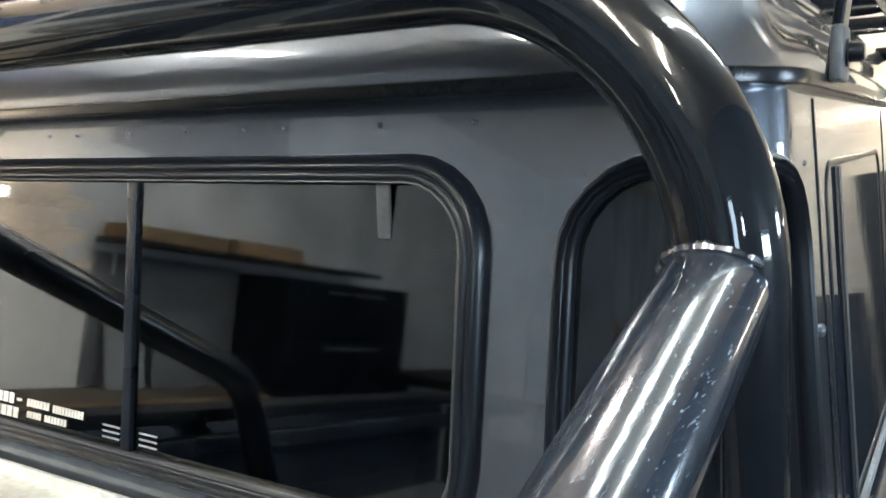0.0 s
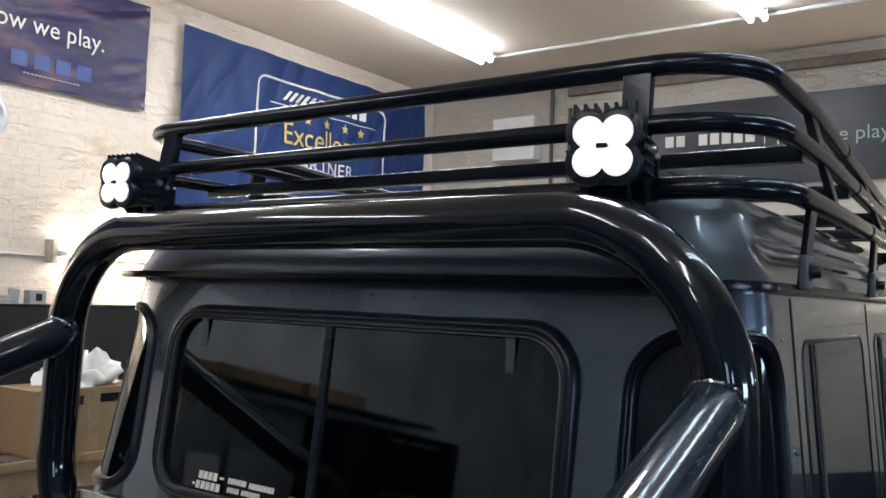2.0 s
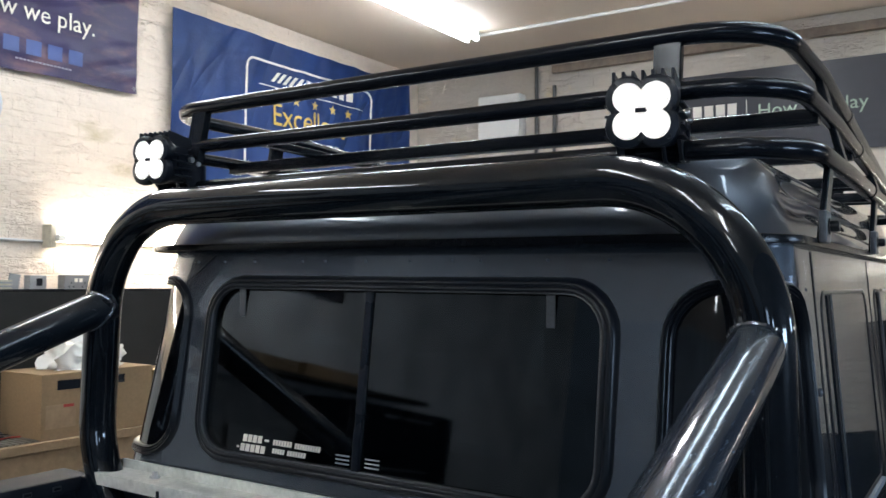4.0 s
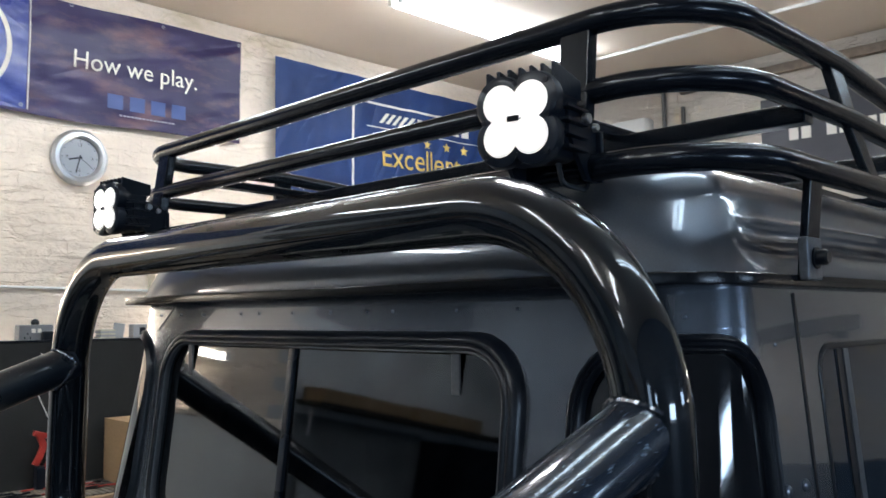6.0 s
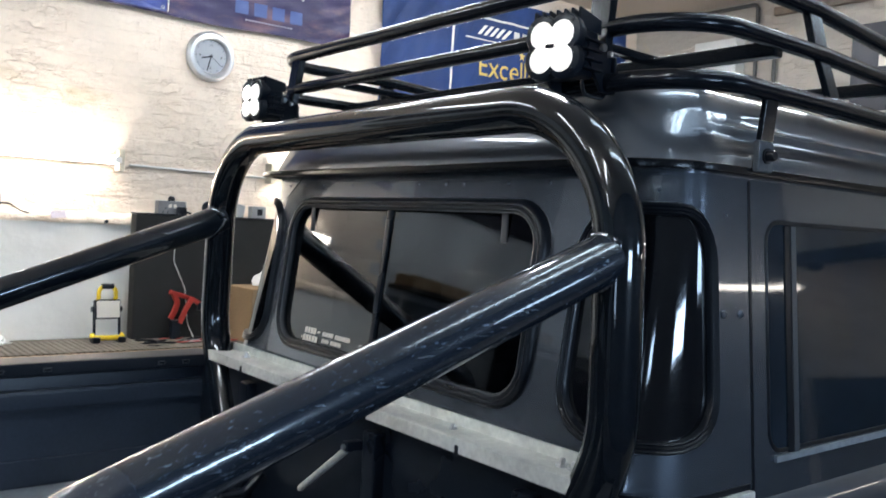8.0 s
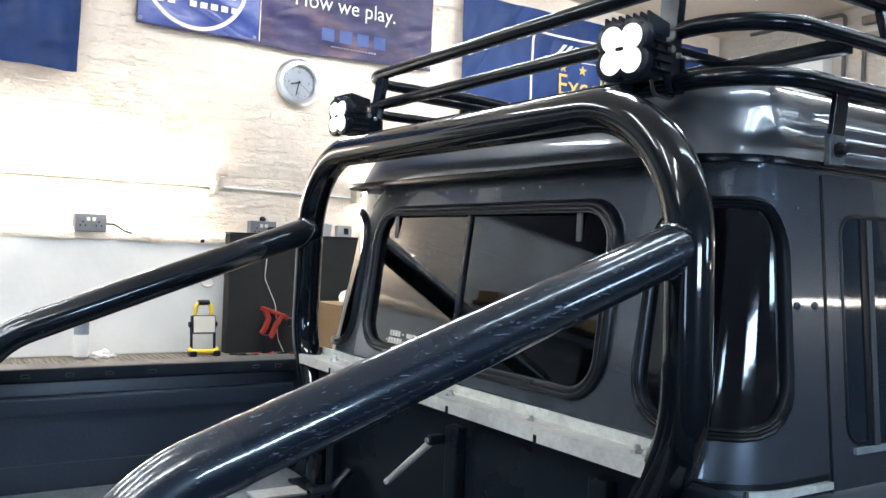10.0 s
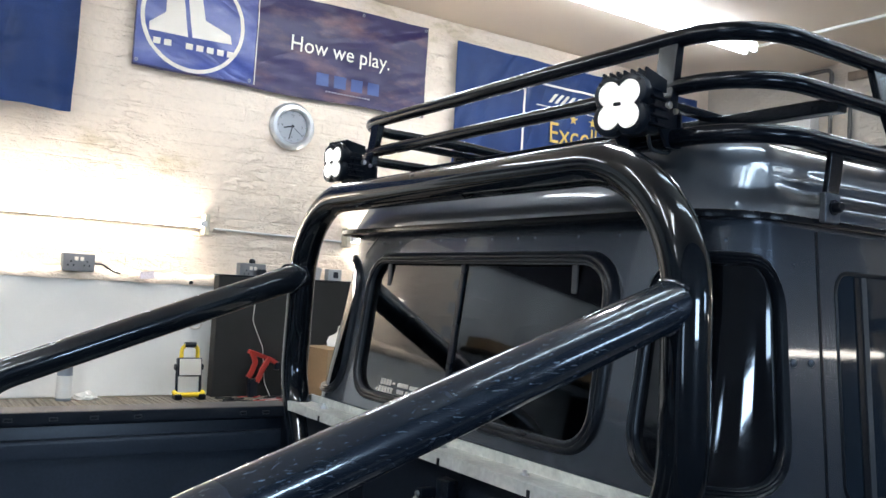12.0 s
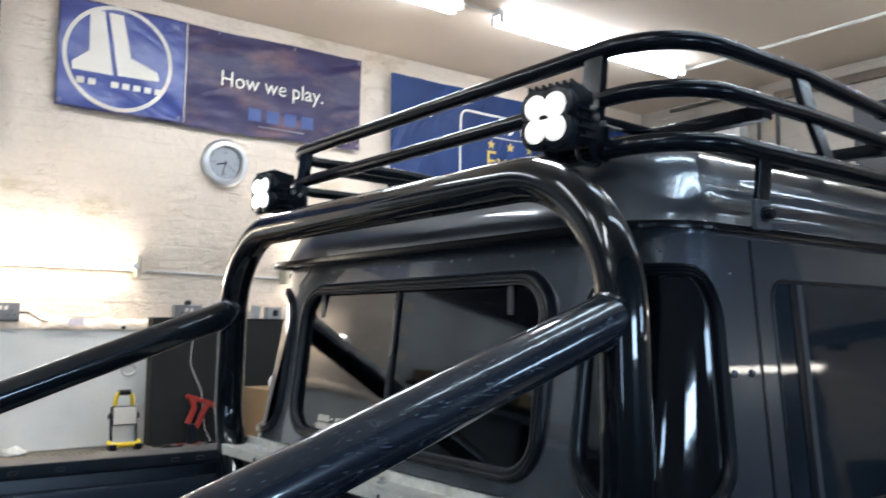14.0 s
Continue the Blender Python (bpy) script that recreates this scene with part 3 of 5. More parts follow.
def pane(u, z, out=0.0):
    """The rear window's own plane, a little steeper than the panel that it sits in."""
    return Vector((u, 0.030 + (z - 1.65) * 0.12 - out, z))


def cab(u, z, out=0.0):
    """The cab's skin: u runs from the middle of the back round the corner and forward along the side."""
    s, u = (1 if u >= 0 else -1), abs(u)
    w = half_width(z, s)
    flat, turn = w - R_C, half_width(1.65, s) - R_C + ARC
    if u <= flat:
        p, n, forward = Vector((u, 0, z)), Vector((0, -1, 0)), lean(z)
    elif u <= turn:
        a = (u - flat) / (turn - flat) * math.pi / 2
        n = Vector((math.sin(a), -math.cos(a), 0))
        p = Vector((flat, R_C, z)) + n * R_C
        forward = lean(z) + (0.012 - lean(z)) * (1 - math.cos(a))
    else:
        p, n, forward = Vector((w, R_C + u - turn, z)), Vector((1, 0, 0)), 0.012
    p += n * out
    p.y += forward
    return Vector((p.x * s, p.y, p.z))


def mirrored(loop):
    return [(-u, z) for u, z in loop][::-1]


U_MAX = 2.55
REAR_WIN = densified(rounded(-0.430, 0.426, 1.466, 1.799, 0.07))
CORNER_WIN = densified(rounded(0.517, 0.765, 1.453, 1.80, 0.075))
SIDE_WIN = densified(rounded(0.921, 1.45, 1.418, 1.795, 0.035), 0.04)
FRONT_WIN = densified(rounded(1.60, 2.32, 1.40, 1.795, 0.035), 0.04)
LEFT_CORNER = mirrored([(u - 0.004, z) for u, z in CORNER_WIN])
holes = [REAR_WIN, CORNER_WIN, LEFT_CORNER] + [h for w in (SIDE_WIN, FRONT_WIN) for h in (w, mirrored(w))]
bends = [("u", s * (0.48 + 0.02 * k)) for s in (-1, 1) for k in range(20)] + [("z", 1.40 + 0.06 * k) for k in range(8)]
shell = plate([(-U_MAX, 1.34), (U_MAX, 1.34), (U_MAX, GUT + 0.010), (-U_MAX, GUT + 0.010)], holes, cab, bends, 0.012)
part("cab_shell", shell, SPECKED_PAINT, truck)


def roof_ring(inset, r, y1=2.05, steps=10):
    w = 0.664 - inset
    front = max(0.06, 0.3 - max(0.0, inset) * 0.55)
    return rounded(-w, w, 0.036 + inset, y1, (r, r, front, front), steps)


def roof_loop(inset, r):
    """The roof's outline with the same number of points at every height."""
    ring, out = roof_ring(inset, r), []
    for i, (a, b) in enumerate(zip(ring, ring[1:] + ring[:1])):
        k = 24 if i in (10, 21, 32, 43) else 1
        out += [(a[0] + (b[0] - a[0]) * q / k, a[1] + (b[1] - a[1]) * q / k) for q in range(k)]
    return out


def roof_point(x, y, z):
    """The roof's sides are drawn in to a shallow flute forward of the rear corners."""
    f = max(0.0, min(1.0, (y - 0.20) / 0.09)) * max(0.0, 1 - abs(z - 1.932) / 0.024)
    return (x - math.copysign(0.016 * f * f * (3 - 2 * f), x) if abs(x) > 0.5 else x, y, z)


def corner_share(x, y):
    """1 at the rear corners, where the roof's ledge runs out into a plain slope, and 0 along the back and the sides."""
    a = max(0.0, min(1.0, (abs(x) - 0.43) / 0.12))
    b = max(0.0, min(1.0, (0.36 - y) / 0.14))
    return a * a * (3 - 2 * a) * b * b * (3 - 2 * b)


bm = bmesh.new()
rings = []
for inset, z in ((0.034, 1.870), (0.012, 1.876), (0.005, 1.881), (0.0045, 1.890), (0.007, 1.904), (0.0105, 1.918), (0.015, 1.931), (0.0205, 1.941), (0.0285, 1.948), (0.038, 1.9515), (0.043, 1.9535), (0.046, 1.958), (0.048, 1.967), (0.052, 1.981), (0.060, 1.996), (0.073, 2.009), (0.092, 2.018), (0.12, 2.024), (0.20, 2.030), (0.34, 2.034), (0.45, 2.035)):
    plain = inset if not 1.881 < z < 1.99 else 0.0045 + (z - 1.881) * 0.45
    ring = []
    for p, q in zip(roof_loop(inset, max(0.05, 0.15 - inset * 0.45)), roof_loop(plain, max(0.05, 0.15 - plain * 0.45))):
        k = corner_share(*p)
        ring.append(bm.verts.new(roof_point(p[0] + (q[0] - p[0]) * k, p[1] + (q[1] - p[1]) * k, z)))
    rings.append(ring)
for a, b in zip(rings, rings[1:]):
    for k in range(len(a)):
        j = (k + 1) % len(a)
        bm.faces.new((a[k], a[j], b[j], b[k]))
bm.faces.new(rings[-1])
bm.faces.new(rings[0][::-1])
part("roof", bm, PAINT, truck, sharp=50)
part("gutter", sweep([(x, y, GUT + 0.007) for x, y in roof_ring(-0.008, 0.125)], 0.011, closed=True, segments=12, flat=(0.024, 0.014)), GUTTER_BLACK, truck, "black rain gutter strip")

BROAD = ((-0.008, -0.008), (-0.008, 0.012), (-0.0065, 0.0165), (-0.003, 0.018), (0.000, 0.0165), (0.002, 0.0145), (0.005, 0.0165), (0.009, 0.0155), (0.013, 0.010), (0.016, 0.002), (0.018, -0.012))
NARROW = ((-0.005, -0.006), (-0.005, 0.006), (-0.0025, 0.008), (0.0005, 0.0055), (0.003, 0.0085), (0.0058, 0.0055), (0.009, 0.0085), (0.0125, 0.006), (0.0145, 0.0), (0.0145, -0.006))


def window(name, loop, profile, label):
    place = pane if name == "rear_window" else cab
    w = part(name, band(loop, profile, place), RUBBER, truck, label, sharp=60)
    if name == "corner_window":
        us, zs = [u for u, z in loop], [z for u, z in loop]
        bm = bmesh.new()
        grid = [[bm.verts.new(cab(min(us) - 0.003 + (max(us) - min(us) + 0.006) * i / 60, min(zs) - 0.003 + (max(zs) - min(zs) + 0.006) * k / 8, -0.0045)) for i in range(61)] for k in range(9)]
        for a, b in zip(grid, grid[1:]):
            for i in range(60):
                bm.faces.new((a[i], a[i + 1], b[i + 1], b[i]))
        part("glass", bm, DARK_GLASS, w, "dark tinted curved glass")
        return w
    part("glass", plate(grown(loop, 0.004), [], place, bends, 0.005), GLASS if name == "rear_window" else SIDE_GLASS, w, "dark tinted glass")
    return w


rear_window = window("rear_window", REAR_WIN, BROAD, "sliding rear window in a black rubber gasket")
for loop in (CORNER_WIN, LEFT_CORNER):
    window("corner_window", loop, NARROW, "curved corner window in ribbed black rubber")
FLUSH = ((-0.004, -0.008), (-0.004, 0.0010), (-0.0005, 0.0022), (0.003, 0.0008), (0.003, -0.008))
for loop in (SIDE_WIN, mirrored(SIDE_WIN), FRONT_WIN, mirrored(FRONT_WIN)):
    w = window("side_window", loop, FLUSH, "door window of dark tinted glass")
    s = 1 if loop[0][0] > 0 else -1
    u0 = min(abs(u) for u, z in loop) + 0.05
    # The second, grey strip paints the lit side of the black bar.
    for a, b, out, mat, label in ((0.006, 0.022, 0.002, RUBBER, "black rubber strip"), (0.0225, 0.038, 0.004, CATCH_GREY, "grey strip for the lit side of the slider bar")):
        part("divider", plate(densified([(s * (u0 + a), 1.405), (s * (u0 + b), 1.405), (s * (u0 + b), 1.79), (s * (u0 + a), 1.79)], 0.08), [], lambda u, z, o: cab(u, z, o + out), (), 0.006), mat, w, label)

# the slider's centre bar, catches and small stickers
bm = box(-0.040, -0.024, -0.006, 0.004, 1.466, 1.799, 0.002)
for v in bm.verts:
    v.co.y += pane(0, v.co.z).y
part("divider", bm, BLACK_SATIN, rear_window, "black slider bar")
part("seal_edge", band(REAR_WIN, ((-0.0080, 0.004), (-0.0104, 0.0125), (-0.0090, 0.0145), (-0.0070, 0.0140)), pane), CATCH_GREY, rear_window, "thin grey inner edge of the seal", sharp=60)
for x, z in ((0.328, 1.766), (-0.350, 1.764)):
    part("catch", box(x - 0.008, x + 0.008, pane(x, z).y - 0.005, pane(x, z).y - 0.001, z - 0.03, z + 0.028, 0.002), CATCH_GREY, rear_window, "grey plastic window catch")


def bars(rows, parent, material, plane, name="print_bar", lean=0.0):
    """Plain bars in place of small print: (u0, u1, z0, z1)."""
    for u0, u1, z0, z1 in rows:
        bm = bmesh.new()
        d = lean * (z1 - z0)
        bm.faces.new([bm.verts.new(plane(u, z)) for u, z in ((u0, z0), (u1, z0), (u1 + d, z1), (u0 + d, z1))])
        part(name, bm, material, parent)


sticker_plane = lambda u, z: pane(u * 1.05, z - 0.006, 0.0015)
def letter_bars(u0, u1, z0, z1, count):
    step = (u1 - u0) / count
    return [(u0 + step * k, u0 + step * (k + 0.84), z0, z1) for k in range(count)]


for u0, u1, z0, z1, count in ((-0.298, -0.248, 1.502, 1.516, 4), (-0.303, -0.239, 1.484, 1.498, 5), (-0.222, -0.176, 1.503, 1.513, 7), (-0.170, -0.110, 1.502, 1.512, 10), (-0.222, -0.192, 1.488, 1.497, 5), (-0.186, -0.142, 1.488, 1.497, 7)):
    bars(letter_bars(u0, u1, z0, z1, count), rear_window, WHITE_PRINT, sticker_plane, "sticker", 0.12)
bars([(-0.243, -0.232, 1.507, 1.511), (-0.312, -0.305, 1.489, 1.493)], rear_window, WHITE_PRINT, sticker_plane, "sticker")
for x in (-0.075, -0.012):
    bars([(x, x + 0.03, 1.502 - 0.007 * k, 1.5045 - 0.007 * k) for k in range(3)], rear_window, GREY_PLASTIC, sticker_plane, "sticker")

# screws: one mesh for all
bm = turned(lathe([(0.0, 0.0018), (0.0015, 0.0016), (0.0025, 0.0007), (0.0027, -0.001), (0.0, -0.001)], 10), pose(0, 0, 0, 90, 0, 0))
screw = part("screw", bm, PAINT, truck)
screw.matrix_basis = Matrix.Translation((-0.5, lean(1.843) - 0.001, 1.843))
for x in (-0.42, -0.335, -0.206, -0.149, -0.052, 0.047, 0.135, 0.19, 0.315, 0.419):
    share("screw", screw.data, Matrix.Translation((x, lean(1.843) - 0.001, 1.843)), truck)
for s, spots in ((1, ((0.645, 1.832), (0.81, 1.80), (0.60, 1.435))), (-1, ((0.655, 1.832), (0.80, 1.642)))):
    for u, z in spots:
        p, q = cab(s * u, z), cab(s * u, z, 1)
        share("screw", screw.data, Matrix.Translation(p) @ (q - p).to_track_quat("-Y", "Z").to_matrix().to_4x4(), truck)

for u in (0.798, 0.844):
    p, q = cab(u, 1.645), cab(u, 1.645, 1)
    share("screw", screw.data, Matrix.Translation(p) @ (q - p).to_track_quat("-Y", "Z").to_matrix().to_4x4() @ Matrix.Scale(2.6, 4), truck)

# door gaps, their shade laid on as thin dark strips, and the waist
for s in (-1, 1):
    for u in (0.870, 1.525, 2.40):
        part("door_gap", plate(densified([(s * u, 1.342), (s * (u + 0.006), 1.342), (s * (u + 0.006), 1.858), (s * u, 1.858)], 0.06), [], lambda a, z, o: cab(a, z, o + 0.0012), (), 0.004), RUBBER, truck, "dark strip for the shade in the door gap")
# The fold's dark line is laid on as a thin strip.
part("panel_seam", plate(densified([(-0.505, 1.812), (-0.509, 1.812), (-0.452, 1.858), (-0.448, 1.858)], 0.03), [], lambda a, z, o: cab(a, z, o + 0.001), (), 0.003), RUBBER, truck, "dark strip for the shaded line of the panel fold")
bm = bmesh.new()
rings = []
for out, z in ((0.0, 1.352), (0.004, 1.349), (0.010, 1.341), (0.020, 1.322), (0.030, 1.28), (0.036, 1.0), (0.03, 0.62), (0.0, 0.45)):
    w = half_width(1.40) + out
    rings.append([bm.verts.new((x, y, z)) for x, y in rounded(-w, w, 0.004 - out * 0.1, 3.75, (0.12, 0.12, 0.2, 0.2), 8)])
for a, b in zip(rings, rings[1:]):
    for k in range(len(a)):
        j = (k + 1) % len(a)
        bm.faces.new((a[k], a[j], b[j], b[k]))
bm.faces.new(rings[-1])
part("lower_body", bm, PAINT, truck)
part("bonnet", box(-0.70, 0.70, 2.0, 3.72, 1.29, 1.362, 0.03, 4), PAINT, truck)
part("cab_front", box(-0.70, 0.70, 1.97, 2.0, 1.30, 1.40, 0.006), PAINT, truck)
for s in (-1, 1):
    part("waist_trim", plate(densified([(s * 0.70, 1.357), (s * 0.862, 1.357), (s * 0.862, 1.368), (s * 0.70, 1.368)], 0.02), [], lambda u, z, o: cab(u, z, o + 0.010), (), 0.010), ALU, truck, "pale galvanised trim strip")
    # the shade under the cab panel, laid on as a dark strip
    part("waist_gap", plate(densified([(s * 0.50, 1.369), (s * 0.862, 1.369), (s * 0.862, 1.378), (s * 0.50, 1.378)], 0.02), [], lambda u, z, o: cab(u, z, o + 0.002), (), 0.004), RUBBER, truck, "dark strip for the shade under the cab panel")
    if s > 0:
        part("corner_cap", box(min(s * 0.69, s * 0.755), max(s * 0.69, s * 0.755), -0.10, -0.012, 1.356, 1.370, 0.006, 3), ARCH_GREY, truck, "pale galvanised corner cap")
    part("sill_trim", plate(densified([(s * 0.935, 1.402), (s * 1.44, 1.402), (s * 1.44, 1.412), (s * 0.935, 1.412)], 0.06), [], lambda u, z, o: cab(u, z, o + 0.006), (), 0.006), ARCH_GREY, truck, "dull metal window sill strip")
part("windscreen", plate([(-0.66, 1.36), (0.66, 1.36), (0.63, 1.85), (-0.63, 1.85)], [], lambda u, z, o: Vector((u, 2.01 + (1.36 - z) * 0.10 + o, z)), (), 0.006), GLASS, truck, "flat tinted windscreen")
for x in (-0.4, 0.0, 0.4):
    part("rear_seat", box(x - 0.19, x + 0.19, 0.22, 0.36, 0.9, 1.46, 0.05, 3), DARK_TRIM, truck)
    part("headrest", box(x - 0.11, x + 0.11, 0.24, 0.33, 1.49, 1.66, 0.03, 3), DARK_TRIM, truck)

# load bed
for s in (-1, 1):
    part("bed_side", sweep([(s * 0.80, -1.95, 0.93), (s * 0.80, -0.02, 0.93)], 0.1, flat=(0.05, 0.84), segments=20), LINER, truck)
    cap = part("bed_cap", box(min(s * 0.735, s * 0.84), max(s * 0.735, s * 0.84), -1.95, -0.02, 1.352, 1.385, 0.007), BED_COAT, truck, "black folded bed capping with slots")
    for y in (-0.95, -0.85, -0.745, -0.646, -0.553, -0.448, -0.17, -0.105):
        slot = part("slot", box(s * 0.7343 - 0.001, s * 0.7343 + 0.001, y - 0.010, y + 0.010, 1.3625, 1.3725, 0.0008), CATCH_GREY, cap)
        part("slot_hole", box(s * 0.7330 - 0.0008, s * 0.7330 + 0.0008, y - 0.0075, y + 0.0075, 1.3645, 1.3705, 0.0006), RUBBER, slot)
    part("bed_rail", sweep([(s * 0.765, -1.94, 1.29), (s * 0.765, -0.03, 1.29)], 0.02, flat=(0.03, 0.05), segments=14), LINER, truck)
    part("arch_box", box(min(s * 0.50, s * 0.775), max(s * 0.50, s * 0.775), -1.94, -0.055, 0.84, 1.08, 0.02, 3), ARCH_GREY, truck, "worn grey wheel arch box")
    part("arch_flange", box(min(s * 0.766, s * 0.774), max(s * 0.766, s * 0.774), -1.94, -0.055, 1.078, 1.143, 0.002), LINER, truck)
    part("arch_edge", box(min(s * 0.46, s * 0.53), max(s * 0.46, s * 0.53), -0.26, -0.125, 1.0805, 1.088, 0.002), ALU, truck, "pale galvanised plate by the hoop foot")
part("bed_floor", box(-0.78, 0.78, -1.95, -0.01, 0.80, 0.84, 0.004), LINER, truck)
bulkhead = part("bed_bulkhead", box(-0.76, 0.76, -0.05, -0.012, 0.84, 1.384, 0.006), BLACK_SATIN, truck)
for x in (-0.45, 0.10, 0.52):
    part("bulkhead_rib", box(x - 0.022, x + 0.022, -0.075, -0.046, 0.86, 1.36, 0.006), BLACK_SATIN, bulkhead)
part("tailgate", box(-0.76, 0.76, -1.99, -1.95, 0.5, 1.34, 0.008), PAINT, truck)

# capping of the bulkhead: one folded strip with notches in its lip
profile = [(-0.012, 1.428), (-0.010, 1.409), (-0.062, 1.411), (-0.083, 1.414), (-0.088, 1.412), (-0.089, 1.389), (-0.086, 1.389), (-0.085, 1.409), (-0.016, 1.404), (-0.017, 1.428)]
bm = bmesh.new()
a, b = [[bm.verts.new((x, y, z)) for y, z in profile] for x in (-0.64, 0.632)]
for k in range(len(a)):
    j = (k + 1) % len(a)
    bm.faces.new((a[k], a[j], b[j], b[k]))
bm.faces.new(a[::-1])
bm.faces.new(b)
capping = part("bulkhead_capping", bm, ALU, truck, "dull galvanised capping strip with notches")
for x in (-0.436, -0.166, 0.104, 0.380):
    part("notch", box(x - 0.004, x + 0.004, -0.0905, -0.088, 1.386, 1.402, 0.0008), RUBBER, capping)
bm = lathe([(0.0, 0.010), (0.004, 0.010), (0.0045, 0.004), (0.008, 0.004), (0.0085, 0.0), (0.0, 0.0)], 6)
bolt = part("bolt", bm, ZINC, capping, "zinc plated bolt")
bolt.matrix_basis = Matrix.Translation((0.315, -0.045, 1.410))
for x in (-0.5, 0.05, 0.575, 0.60):
    share("bolt", bolt.data, Matrix.Translation((x, -0.045, 1.410)) @ Matrix.Scale(1.3, 4), capping)
rod = part("prop_rod", sweep([(-0.105, -0.10, 1.20), (0.07, -0.10, 1.325)], 0.0075, segments=12), ALU, bulkhead, "pale galvanised rod")
part("rod_bracket", box(0.058, 0.078, -0.108, -0.07, 1.318, 1.338, 0.004), BLACK_SATIN, bulkhead)
part("rod_pin", turned(lathe([(0, 0.006), (0.005, 0.005), (0.006, 0), (0, 0)], 10), Matrix.Translation((0.068, -0.108, 1.328)) @ pose(0, 0, 0, 90, 0, 0)), ZINC, bulkhead)
part("rib_tag", box(0.082, 0.118, -0.0775, -0.0755, 1.185, 1.206, 0.0008), YELLOW, bulkhead, "small yellow tag")
part("latch", sweep(fillet([(-0.50, -0.10, 1.09), (-0.42, -0.12, 1.10), (-0.36, -0.10, 1.12), (-0.36, -0.06, 1.16)], 0.02), 0.012, segments=10), BLACK_SATIN, bulkhead)

# wheels keep the truck on the floor
for x in (-0.70, 0.70):
    for y in (-0.95, 2.45):
        m = Matrix.Translation((x, y, 0.4)) @ pose(0, 0, 0, 0, 90, 0)
        wheel = part("wheel", turned(lathe([(0.215, -0.10), (0.23, -0.12), (0.37, -0.11), (0.4, -0.08), (0.4, 0.08), (0.37, 0.11), (0.23, 0.12), (0.215, 0.10)], 28), m), RUBBER, truck)
        part("rim", turned(lathe([(0.0, -0.06), (0.1, -0.07), (0.2, -0.05), (0.22, -0.1), (0.22, 0.1), (0.2, 0.05), (0.1, 0.07), (0.0, 0.06)], 28), m), BLACK_SATIN, wheel)

# ------------------------------------------------------------------ roll bar
WELD = stuff("painted_weld_bead", (0.12, 0.13, 0.15), 0.16, metal=0.85, grain=0.3, coat=0.5)
STAY_R = 0.0355
HOOP_Y, TUBE_R, HOOP_Z = -0.055, 0.0365, 1.950
bar = thing("roll_bar", (0, HOOP_Y, 1.0), "black gloss tubular roll bar with a scuffed rear stay", "roll bar")
legs = {-1: ((-0.53, 0.86), (-0.545, 1.20), (-0.676, 1.46), (-0.655, HOOP_Z)), 1: ((0.53, 0.86), (0.545, 1.20), (0.676, 1.46), (0.666, HOOP_Z))}
path = [(x, HOOP_Y, z) for x, z in legs[-1]] + [(x, HOOP_Y, z) for x, z in legs[1][::-1]]
hoop = part("hoop", sweep(fillet(path, [0, 0.25, 0.25, 0.22, 0.22, 0.25, 0.25, 0], steps=18), TUBE_R, segments=32), BLACK_GLOSS, bar)
for s in (-1, 1):
    top = Vector((-0.650, HOOP_Y, 1.753) if s < 0 else (0.664, HOOP_Y, 1.735))
    pts = [top, (s * 0.665, -0.82, 1.466 if s < 0 else 1.458), (s * 0.685, -0.97, 1.18), (s * 0.685, -0.99, 0.86)]
    stay = part("stay", sweep(fillet(pts, [0, 0.19, 0.16, 0], steps=12), STAY_R, segments=32), SCUFFED if s > 0 else STAY_BLACK, bar, "scuffed black gloss tube" if s > 0 else "")
    # weld bead round the joint
    way = (Vector(pts[1]) - top).normalized()
    e1 = way.cross(Vector((0, 0, 1))).normalized()
    e2 = way.cross(e1)
    bead, lumps = [], []
    for k in range(96):
        a = 2 * math.pi * k / 96
        q = (e1 * math.cos(a) + e2 * math.sin(a)) * STAY_R
        dx = max(-TUBE_R * 0.97, min(TUBE_R * 0.97, q.x))
        reach = (-math.sqrt(TUBE_R ** 2 - dx ** 2) - q.y) / way.y
        bead.append(top + q + way * reach)
        lumps.append(0.0032 + 0.0016 * abs(math.sin(k * 0.5)) + 0.0006 * math.sin(k * 2.3))
    part("weld", sweep(bead, lumps, closed=True, segments=8), WELD, stay, "rippled shiny weld bead")
    part("foot_plate", box(s * 0.685 - 0.06, s * 0.685 + 0.06, -1.05, -0.93, 1.08, 1.09, 0.003), BLACK_SATIN, bar)
    part("foot_plate", box(s * 0.53 - 0.06, s * 0.53 + 0.06, HOOP_Y - 0.07, HOOP_Y + 0.0, 1.08, 1.09, 0.003), BLACK_SATIN, bar)

# ------------------------------------------------------------------ roof rack
RACK_BLACK = stuff("black_powder_coat", (0.005, 0.007, 0.011), 0.2, grain=0.1, bump=0.0002, bump_scale=180, specular=0.32, rough_var=0.2)
CLAMP_GREY = stuff("worn_grey_steel", (0.10, 0.11, 0.125), 0.35, metal=0.6, grain=0.2, grain_scale=120, blotch=0.3, blotch_scale=20)
rack = thing("roof_rack", (0, 1.2, 1.9), "black tubular steel roof rack basket clamped to the gutters", "roof rack")
RAILS = ((2.176, 0.655, 0.075, 0.0155, 2.100, 0.632), (2.092, 0.675, 0.072, 0.0145, 2.056, 0.655), (2.000, 0.697, 0.055, 0.0155, 1.995, 0.680))
Y_F = 1.62


def rail_at(k, y):
    """Half width and height of a side rail at y."""
    z, w, y0, radius, z1, w1 = RAILS[k]
    f = max(0.0, (y - 0.45) / (Y_F - 0.45))
    return w + (w1 - w) * f, z + (z1 - z) * f


